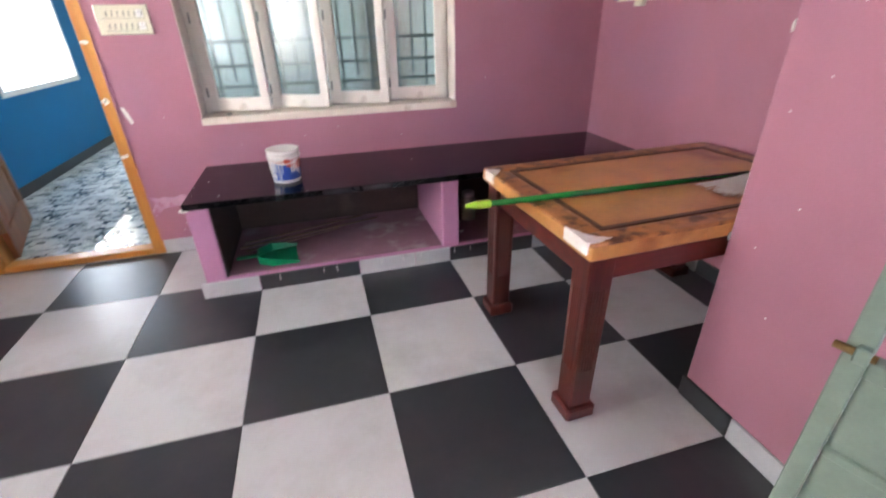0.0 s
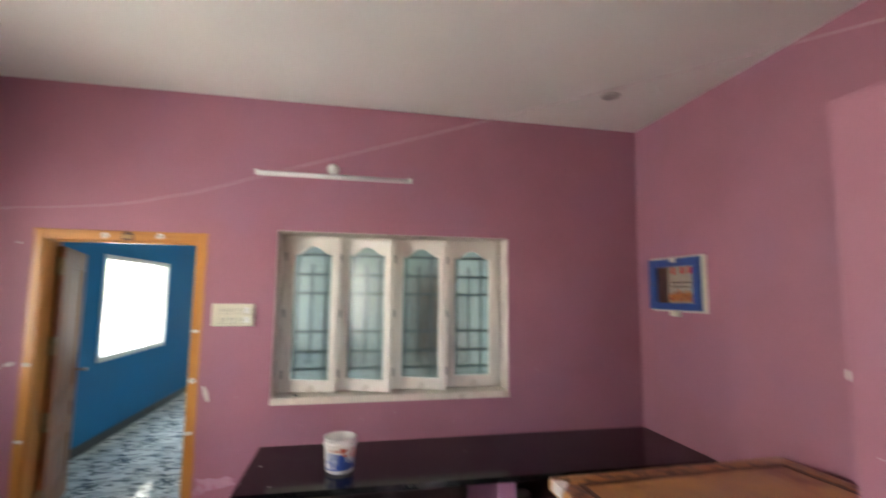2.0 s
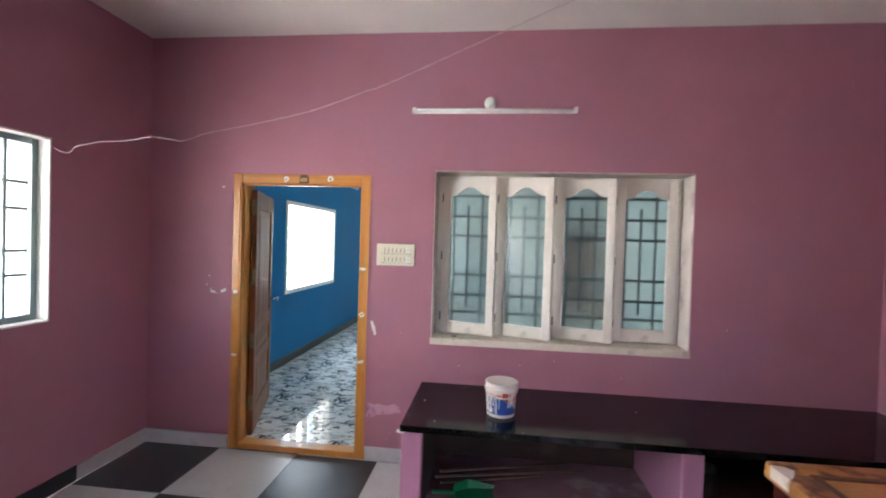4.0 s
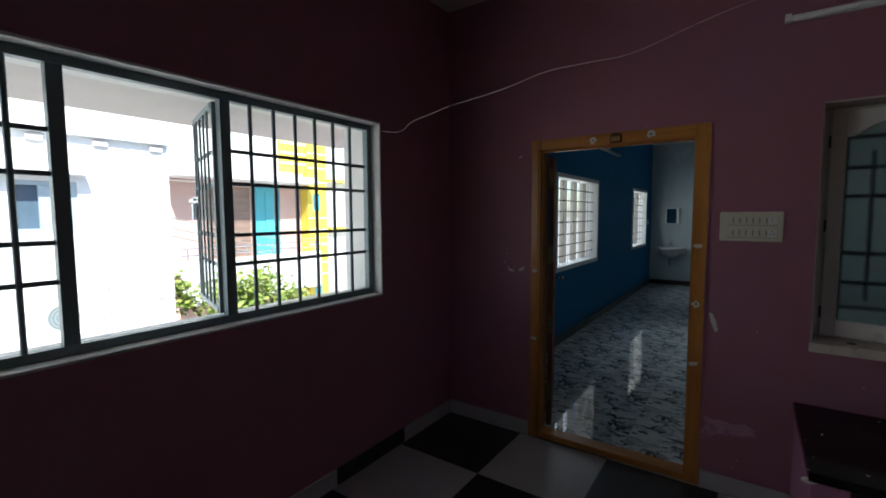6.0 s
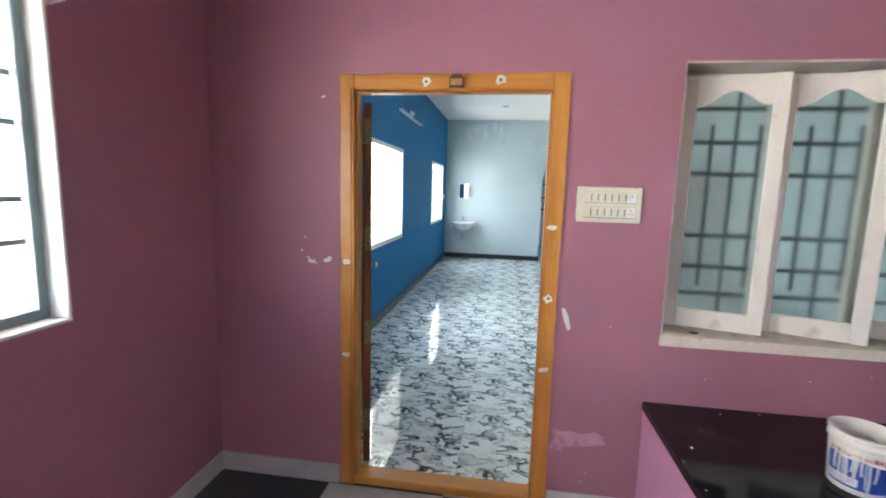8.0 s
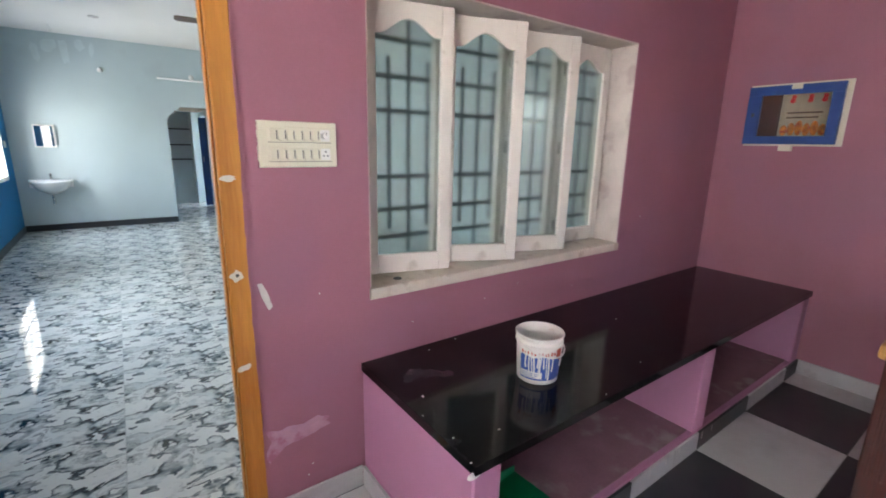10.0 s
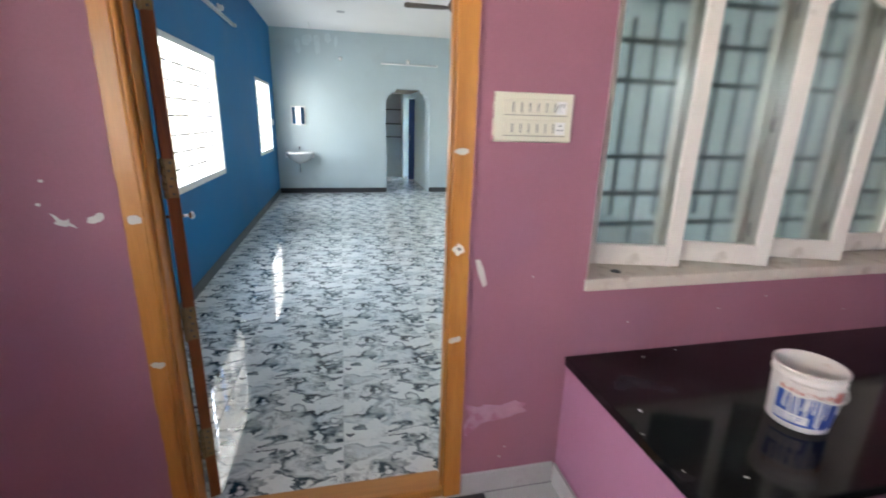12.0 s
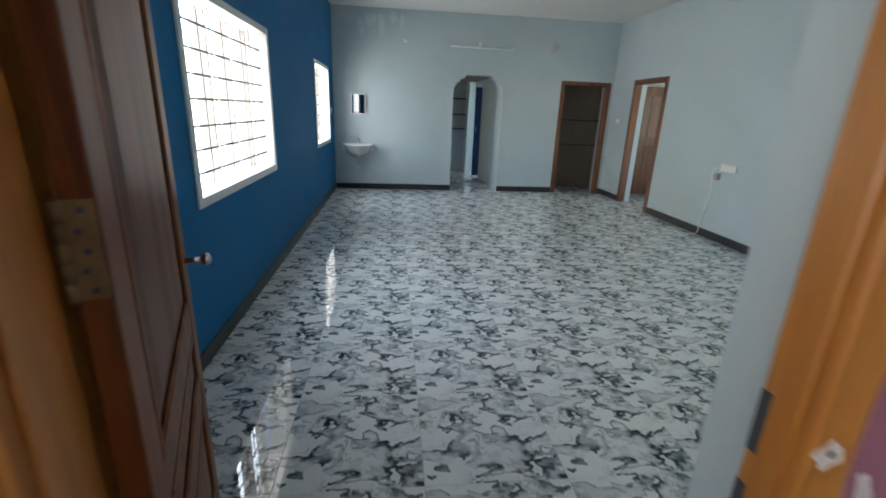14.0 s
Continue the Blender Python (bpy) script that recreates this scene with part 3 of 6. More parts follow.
def sash(w, h, window):
    """A sash with an arched glass; origin at its hinge foot, along +x, its face towards -y."""
    st, t = 0.058, 0.034
    bm = bmesh.new()
    for a, b in ((0, st), (w - st, w)):
        box(a, b, -t, 0, 0, h, 0.004, bm)
    box(st - 0.002, w - st + 0.002, -t + 0.001, -0.001, 0.001, 0.085, 0.004, bm)
    o = [(st - 0.002, h - 0.001), (w - st + 0.002, h - 0.001)]
    n = 20
    for k in range(n + 1):
        f = k / n
        o.append((w - st - f * (w - 2 * st), h - 0.125 + 0.062 * (math.sin(math.pi * min(1, max(0, (f - 0.08) / 0.84))) ** 1.6)))
    prism(o, t - 0.002, lambda u, v, d: (u, -0.001 - d, v), bm)
    root = part("sash", bm, CREAM, window, "cream sash with a wavy arched top rail")
    pane = part("pane", box(st - 0.004, w - st + 0.004, -t / 2 - 0.002, -t / 2 + 0.002, 0.08, h - 0.06), FROSTED, root, "frosted blue-green glass pane")
    pane.visible_shadow = False
    for z in (0.12, h * 0.5, h - 0.14):
        part("hinge", rod((-0.004, -t + 0.004, z - 0.03), (-0.004, -t + 0.004, z + 0.03), 0.005, seg=8), GRILLE_DARK, root)
    return root


SILL = mat("dirty_cream_paint", (0.72, 0.64, 0.55), 0.5, vary=0.1, scale=9, bump=0.3, stain=(0.56, 0.47, 0.38), stain_at=0.56, stain_scale=14)
REVEAL_CREAM = mat("grimy_cream_plaster", (0.66, 0.58, 0.53), 0.7, vary=0.1, scale=8, bump=0.3, stain=(0.50, 0.40, 0.38), stain_at=0.56, stain_scale=6)
FROSTED = glass_mat("frosted_glass", (0.62, 0.69, 0.67), 0.23)
FROSTED.node_tree.nodes["Principled BSDF"].inputs["Coat Weight"].default_value = 0.22
FROSTED.node_tree.nodes["Principled BSDF"].inputs["Coat Roughness"].default_value = 0.1
CLEAR = glass_mat("clear_glass", (0.95, 0.97, 0.96), 0.0)
_w, _x, _step, _z0, _z1, _fy = inner_window()
first = sash(_step - 0.008, _z1 - _z0, _w)
for k, (deg, shut) in enumerate(((-14.5, 0), (-22, 0), (-18.5, 0), (-1.0, 0))):
    m = pose(_x + k * _step + 0.004, _fy - 0.004, _z0, 0, 0, deg)
    if k == 0:
        first.matrix_basis = m
    else:
        copy_thing(first, m)


def inner_grille():
    root = thing("window_grille", "dark steel bars behind the frosted window", "grille")
    root["kind"] = "structure"
    x0, x1, z0, z1 = INWIN
    y = YF + 0.232
    for z in (1.064, 1.194, 1.344, 1.634, 1.778, 1.93):
        part("bar", box(x0 + 0.01, x1 - 0.01, y, y + 0.006, z - 0.010, z + 0.010), GRILLE_BLUE, root)
    for k in range(16):
        x = 0.118 + k * 0.1036
        lo, hi = (1.10, 1.86) if k % 2 else (z0 + 0.02, z1 - 0.02)
        part("bar", rod((x, y + 0.015, lo), (x, y + 0.015, hi), 0.0095, seg=8), GRILLE_BLUE, root)
    return root


inner_grille()


# ---- barred window in the bench room ----
def barred_window():
    a, b, z0, z1 = WIN1
    root = thing("window_2", "wide window with a slate-grey steel grid, its middle leaf swung outwards", "window")
    root["kind"] = "structure"
    part("sill", box(XL1 - 0.32, XL1 + 0.004, a, b, z0, z0 + 0.012, 0.003), REVEAL, root, "white painted sill")
    part("head", box(XL1 - 0.32, XL1 + 0.004, a, b, z1 - 0.012, z1, 0.003), REVEAL, root)
    for p, q in ((a, a + 0.012), (b - 0.012, b)):
        part("cheek", box(XL1 - 0.32, XL1 + 0.004, p, q, z0 + 0.012, z1 - 0.012, 0.003), REVEAL, root)
    x = XL1 - 0.09
    y0, y1, w0, w1 = a + 0.012, b - 0.012, z0 + 0.012, z1 - 0.012
    for p, q in ((y0, y0 + 0.035), (y1 - 0.035, y1)):
        part("frame_post", box(x - 0.02, x + 0.02, p, q, w0, w1, 0.002), STEEL_GREY, root)
    for p, q in ((w0, w0 + 0.035), (w1 - 0.035, w1)):
        part("frame_rail", box(x - 0.02, x + 0.02, y0 + 0.035, y1 - 0.035, p, q, 0.002), STEEL_GREY, root)
    m1, m2 = 1.11, 1.708
    for m in (m1, m2):
        part("mullion", box(x - 0.02, x + 0.02, m - 0.024, m + 0.024, w0 + 0.035, w1 - 0.035, 0.002), STEEL_GREY, root)
    levels = (0.235, 0.376, 0.62, 0.773)
    hh = w1 - w0 - 0.07

    def grid(p, q, n):
        for f in levels:
            part("flat_bar", box(x - 0.004, x + 0.004, p, q, w0 + 0.035 + f * hh - 0.009, w0 + 0.035 + f * hh + 0.009), STEEL_GREY, root)
        for k in range(1, n):
            y = p + (q - p) * k / n
            part("round_bar", rod((x + 0.008, y, w0 + 0.035), (x + 0.008, y, w1 - 0.035), 0.0098, seg=8), STEEL_GREY, root)
    grid(m2, m2 + 0.8925, 7)
    grid(m1 - 0.8925, m1, 7)
    # middle leaf, hinged at the further mullion and opened outwards
    L = m2 - m1 - 0.05
    u0, u1 = w0 + 0.04, w1 - 0.04
    bm = bmesh.new()
    for p, q in ((0, 0.025), (L - 0.025, L)):
        box(p, q, -0.009, 0.009, u0, u1, 0.002, bm)
    for p, q in ((u0, u0 + 0.025), (u1 - 0.025, u1)):
        box(0.024, L - 0.024, -0.013, 0.013, p, q, 0.002, bm)
    leaf = part("window_leaf", bm, STEEL_GREY, root, "barred steel leaf swung outwards")
    leaf.matrix_basis = pose(x - 0.024, m2 - 0.03, 0, 0, 0, 162)
    for f in levels:
        part("flat_bar", box(0.025, L - 0.025, -0.003, 0.003, w0 + 0.035 + f * hh - 0.009, w0 + 0.035 + f * hh + 0.009), STEEL_GREY, leaf)
    for k in range(1, 5):
        y = 0.025 + (L - 0.05) * k / 5
        part("round_bar", rod((y, 0.008, u0 + 0.02), (y, 0.008, u1 - 0.02), 0.006, seg=8), STEEL_GREY, leaf)
    bm = box(L - 0.13, L + 0.02, 0.012, 0.02, 1.62, 1.655, 0.002)
    rod((L - 0.11, 0.03, 1.637), (L + 0.03, 0.03, 1.637), 0.008, bm=bm)
    box(L - 0.03, L + 0.006, 0.012, 0.03, 1.53, 1.62, 0.002, bm)
    part("latch", bm, CHROME, leaf, "zinc sliding latch")
    return root


REVEAL = mat("white_reveal_paint", (0.80, 0.79, 0.76), 0.5, vary=0.05, scale=6, stain=(0.6, 0.57, 0.52), stain_at=0.66, stain_scale=9)
barred_window()


# ---- hall windows: white frames, horizontal bars and ornamental uprights ----
def hall_window(name, win, n):
    a, b, z0, z1 = win
    root = thing(name, "white-framed hall window with thin black bars, bright daylight outside", "window")
    root["kind"] = "structure"
    x = XL
    for p, q, r, s in ((a, b, z0, z0 + 0.055), (a, b, z1 - 0.05, z1)):
        part("frame_rail", box(x - 0.20, x + 0.012, p, q, r, s, 0.003), REVEAL, root)
    for p, q in ((a, a + 0.05), (b - 0.05, b)):
        part("frame_post", box(x - 0.20, x + 0.012, p, q, z0 + 0.055, z1 - 0.05, 0.003), REVEAL, root)
    h = z1 - z0
    for f in (0.14, 0.255, 0.37, 0.50, 0.615, 0.73, 0.85):
        part("bar", box(x - 0.064, x - 0.056, a + 0.05, b - 0.05, z0 + f * h - 0.006, z0 + f * h + 0.006), GRILLE_DARK, root)
    for k in range(n):
        y = a + 0.05 + (b - a - 0.1) * (k + 0.5) / n
        bm = rod((x - 0.075, y, z0 + 0.055), (x - 0.075, y, z1 - 0.05), 0.005, seg=8)
        for f in (0.2, 0.5, 0.8):
            bmesh.ops.create_uvsphere(bm, u_segments=8, v_segments=6, radius=0.009, matrix=Matrix.Translation((x - 0.075, y, z0 + f * h)) @ Matrix.Diagonal((0.7, 0.7, 1.8, 1)))
        part("ornament_bar", bm, SHUTTER, root)
        for s in (-0.10, 0.10):
            yy = y + s * (b - a) / (1.7 * n / 4) / 1.7
            part("shutter_edge", box(x - 0.17, x - 0.12, yy - 0.010, yy + 0.010, z0 + 0.055, z1 - 0.05), SHUTTER, root)
    return root


SHUTTER = mat("brown_shutter_edge", (0.22, 0.20, 0.17), 0.6, vary=0.08, scale=10)
hall_window("window_3", WIN2, 4)
hall_window("window_4", WIN3, 3)
for k, (a, b, z0, z1) in enumerate((WIN2, WIN3)):
    lamp = new("daylight_in_window", bpy.data.lights.new("daylight_in_window", "AREA"))
    lamp.data.shape, lamp.data.size, lamp.data.size_y = "RECTANGLE", z1 - z0 - 0.02, b - a - 0.02
    lamp.data.energy, lamp.data.color = 3.4 * (b - a), (0.93, 0.97, 1.0)
    lamp.matrix_world = look((XL - 0.235, (a + b) / 2, (z0 + z1) / 2), (0, (a + b) / 2, (z0 + z1) / 2))


# ---- bench with granite top ----
def bench():
    root = thing("masonry_bench", "low lilac-painted masonry bench with two open bays", "bench")
    x0, x1, y0, y1 = -0.05, XR, 2.672, YF
    part("plinth_slab", box(x0, x1, y0, y1, 0.0, 0.105, 0.004), LILAC, root)
    for a, b in ((x0, x0 + 0.115), (1.395, 1.505), (XR - 0.115, XR)):
        part("upright", box(a, b, y0, y1, 0.105, 0.554, 0.006), LILAC, root)
    for a, b in ((x0 + 0.115, 1.395), (1.505, XR - 0.115)):
        # back and left side get near-black sheets that paint in the bay's shade
        part("back_panel", box(a, b, y1 - 0.02, y1, 0.105, 0.554), BAY_SHADE, root, "bay back coloured dark for its shade")
        part("shelf_floor", box(a, b, y0 + 0.03, y1 - 0.02, 0.105, 0.1095), DUSTY, root, "dusty purple shelf floor")
        part("side_lining", box(a, a + 0.006, y0 + 0.012, y1 - 0.02, 0.1095, 0.552), BAY_SHADE, root, "bay side coloured dark for its shade")
    for a, b, m in ((x0 - 0.03, 0.238, SKIRT_GREY), (0.242, 0.838, SKIRT_DARK), (0.842, 1.2, SKIRT_GREY), (1.204, 1.438, SKIRT_GREY), (1.442, 2.038, SKIRT_DARK), (2.042, 2.638, SKIRT_GREY), (2.642, XR, SKIRT_DARK)):
        part("plinth_tile", box(a, b, y0 - 0.014, y0 - 0.002, 0, 0.1, 0.002), m, root)
    part("plinth_tile", box(x0 - 0.014, x0 - 0.002, y0, y1 - 0.014, 0, 0.1, 0.002), SKIRT_GREY, root)
    top = tagged(link("granite_top", box(x0 - 0.006, XR - 0.002, y0 - 0.012, YF - 0.002, 0.556, 0.592, 0.002), GRANITE), "polished black granite slab lying on the masonry bench", "countertop")
    return root


# shade inside the bench bays, put into a near-black brown
BAY_SHADE = mat("bay_shade_brown", (0.05, 0.03, 0.026), 0.9, vary=0.25, scale=5, fine=50, bump=0.4, depth=0.003, stain=(0.085, 0.055, 0.05), stain_at=0.6, stain_scale=4)
DUSTY = mat("dusty_purple_paint", (0.25, 0.13, 0.17), 0.8, vary=0.2, scale=7, fine=90, bump=0.3, stain=(0.34, 0.27, 0.27), stain_at=0.58, stain_scale=5)
bench()


# ---- table ----
def table():
    root = thing("work_table", "dark red mahogany table with thick square legs", "table", at=(1.487, 1.224, 0), turn=1.8)
    L, W, H = 1.33, 0.885, 0.735

    def leg(x, y):
        bm = bmesh.new()
        box(x - 0.064, x + 0.064, y - 0.064, y + 0.064, 0, 0.06, 0.008, bm)
        a = 0.051
        geo = bmesh.ops.create_cube(bm, size=1.0, matrix=Matrix.LocRotScale((x, y, 0.06 + (H - 0.06) / 2), None, (2 * a, 2 * a, H - 0.06)))
        for v in geo["verts"]:
            if v.co.z < 0.2:
                v.co.x, v.co.y = x + (v.co.x - x) * 0.92, y + (v.co.y - y) * 0.92
        bmesh.ops.bevel(bm, geom=list({e for v in geo["verts"] for e in v.link_edges}), offset=0.005, segments=1, affect="EDGES")
        return bm

    def flutes(x, y, a, leg):
        """Slim raised beads on the four faces of a leg."""
        for s in (-1, 1):
            for k in (-0.024, -0.012, 0, 0.012, 0.024):
                part("bead", box(x + k - 0.003, x + k + 0.003, y + s * (a - 0.002) - 0.0035, y + s * (a - 0.002) + 0.0035, 0.24, H - 0.13, 0.002), MAHOGANY, leg)
                part("bead", box(x + s * (a - 0.002) - 0.0035, x + s * (a - 0.002) + 0.0035, y + k - 0.003, y + k + 0.003, 0.24, H - 0.13, 0.002), MAHOGANY, leg)
    for x in (0.066, L - 0.066):
        for y in (0.066, W - 0.066):
            flutes(x, y, 0.051, part("leg", leg(x, y), MAHOGANY, root))
    for y in (0.03, W - 0.055):
        part("apron", box(0.123, L - 0.123, y, y + 0.025, H - 0.10, H - 0.002, 0.003), MAHOGANY_X, root)
    for x in (0.03, L - 0.055):
        part("apron", box(x, x + 0.025, 0.123, W - 0.123, H - 0.10, H - 0.002, 0.003), MAHOGANY_X, root)
    pad = thing("padded_table_top", "tan padded table top with brown border and torn white corners", "table top", at=(1.487, 1.224, 0), turn=1.8)
    o = 0.008
    bm = box(-o, L + o, -o, W + o, H + 0.001, H + 0.062, 0.018, seg=3)
    bmesh.ops.subdivide_edges(bm, edges=bm.edges[:], cuts=5, use_grid_fill=True)
    for v in bm.verts:
        v.co.z += 0.006 * noise.noise(v.co * 7) if v.co.z > H + 0.03 else 0
        if min(v.co.x + o, L + o - v.co.x, v.co.y + o, W + o - v.co.y) < 0.02:
            v.co.x += 0.005 * noise.noise(v.co * 23)
            v.co.y += 0.005 * noise.noise(v.co * 19 + Vector((3, 1, 2)))
    part("padding", bm, TAN, pad, "", True)
    for a, b, c, d in ((0.09, L - 0.09, 0.085, 0.107), (0.09, L - 0.09, W - 0.107, W - 0.085), (0.09, 0.112, 0.107, W - 0.107), (L - 0.112, L - 0.09, 0.107, W - 0.107)):
        part("border_strip", box(a, b, c, d, H + 0.056, H + 0.0675, 0.002), BORDER, pad, "dark brown border strip")
    for a, b, c, d in ((-0.004, L + 0.004, -0.004, 0.084), (-0.004, L + 0.004, W - 0.084, W + 0.004), (-0.004, 0.089, 0.086, W - 0.086), (L - 0.089, L + 0.004, 0.086, W - 0.086)):
        bm = box(a, b, c, d, H + 0.05, H + 0.0645, 0.004)
        bmesh.ops.subdivide_edges(bm, edges=bm.edges[:], cuts=4, use_grid_fill=True)
        for v in bm.verts:
            v.co.z += 0.004 * noise.noise(v.co * 17) if v.co.z > H + 0.06 else 0
        part("border_panel", bm, MOTTLED, pad, "brown mottled outer border", True)
    # foam that shows where the wrapping is torn back at two corners
    for tear in ([(-o - 0.004, 0.012), (0.03, 0.006), (0.088, 0.022), (0.052, 0.040), (0.026, 0.062), (0.010, 0.105), (-o - 0.004, 0.150)],
                 [(-o - 0.004, W - 0.135), (0.016, W - 0.115), (0.052, W - 0.07), (0.030, W - 0.045), (-o - 0.004, W - 0.035)]):
        ring = []
        for k in range(len(tear)):
            p, q = Vector(tear[k]), Vector(tear[(k + 1) % len(tear)])
            for j in range(4):
                e = p.lerp(q, j / 4)
                ring.append((e.x + 0.003 * noise.noise(Vector((e.x * 90, e.y * 90, 1))), e.y + 0.004 * noise.noise(Vector((e.x * 90, e.y * 90, 5)))))
        bm = prism(ring, 0.046, lambda u, v, w: (u, v, H + 0.0225 + w))
        part("torn_corner", bm, FOAM, pad, "torn white foam corner")
    return root


FOAM = mat("white_torn_foam", (0.74, 0.70, 0.66), 0.85, vary=0.12, scale=22, fine=120, bump=0.5, depth=0.003, stain=(0.52, 0.40, 0.28), stain_at=0.6, stain_scale=18)
TAN = mat("tan_wrapping", (0.50, 0.24, 0.075), 0.35, vary=0.25, scale=5, fine=60, bump=0.5, depth=0.004, stain=(0.30, 0.10, 0.03), stain_at=0.55, stain_scale=3.0, coat=0.3)
MOTTLED = mat("mottled_brown_wrapping", (0.36, 0.15, 0.05), 0.4, vary=0.35, scale=22, fine=120, bump=0.5, depth=0.003, stain=(0.10, 0.035, 0.015), stain_at=0.5, stain_scale=16, coat=0.2)
BORDER = mat("dark_border", (0.10, 0.045, 0.025), 0.5, vary=0.3, scale=20)
table()


def broom():
    """A long-handled broom lying across the table."""
    root = thing("broom", "green-handled broom with white fibres lying across the table", "broom")
    a, b = Vector((1.20, 1.632, 0.813)), Vector((2.62, 1.58, 0.817))
    d = (b - a).normalized()
    part("handle", rod(a + d * 0.09, b, 0.0125, seg=14), GREEN, root, "glossy green handle", True)
    bm = rod(a + d * 0.045, a + d * 0.10, 0.015, 0.015, 12)
    rod(a, a + d * 0.045, 0.008, 0.015, 12, bm)
    part("hang_tip", bm, LIME, root, "lime green plastic tip")
    rnd = random.Random(4)
    bm = bmesh.new()
    for k in range(320):
        u = Vector((2.56 + rnd.random() * 0.05, 1.545 + rnd.random() * 0.05, 0.806 + rnd.random() * 0.02))
        e = Vector((2.19 + rnd.random() * 0.16, 1.40 + rnd.random() * 0.17, 0.803 + rnd.random() * 0.008))
        mid = u.lerp(e, 0.5) + Vector((0, -0.02, 0.012 * rnd.random()))
        rod(u, mid, 0.0022, 0.002, 4, bm)
        rod(mid, e, 0.002, 0.001, 4, bm)
    tagged(part("fibre_tuft", bm, PLASTER, root, "white frayed fibres"), kind="stuff")


GREEN = mat("green_plastic", (0.005, 0.13, 0.022), 0.25, vary=0.08, bump=0.02)
LIME = mat("lime_plastic", (0.30, 0.55, 0.02), 0.3, vary=0.05, bump=0.02)
DUST_GREEN = mat("emerald_plastic", (0.0, 0.22, 0.085), 0.3, vary=0.08, bump=0.03)
broom()


def dustpan():
    root = thing("dustpan", "emerald green plastic dustpan lying in the bench bay", "dustpan", at=(0.295, 2.85, 0.110), turn=4)
    bm = bmesh.new()
    o = [(-0.06, -0.05), (-0.06, 0.05), (0.02, 0.11), (0.17, 0.12), (0.17, -0.12), (0.02, -0.11)]
    prism(o, 0.004, lambda u, v, w: (u, v, 0.001 + w + max(0, -u + 0.02) * 0.1), bm)
    for (a, b) in zip([o[3], o[2], o[1], o[0], o[5]], [o[2], o[1], o[0], o[5], o[4]]):
        h0, h1 = (0.02 if a[0] > 0.1 else 0.055), (0.02 if b[0] > 0.1 else 0.055)
        q = [(a[0], a[1], 0.002), (b[0], b[1], 0.002), (b[0] * 1.06, b[1] * 1.08, h1), (a[0] * 1.06, a[1] * 1.08, h0)]
        inner = [bm.verts.new(p) for p in q]
        outer = [bm.verts.new((p[0] * 1.03 - 0.001, p[1] * 1.03, p[2])) for p in q]
        bm.faces.new(inner[::-1])
        bm.faces.new(outer)
        for k in range(4):
            bm.faces.new((inner[k], inner[(k + 1) % 4], outer[(k + 1) % 4], outer[k]))
    bmesh.ops.recalc_face_normals(bm, faces=bm.faces)
    part("pan", bm, DUST_GREEN, root)
    bm = box(-0.19, -0.055, -0.014, 0.014, 0.03, 0.046, 0.005)
    part("handle", bm, DUST_GREEN, root)


dustpan()


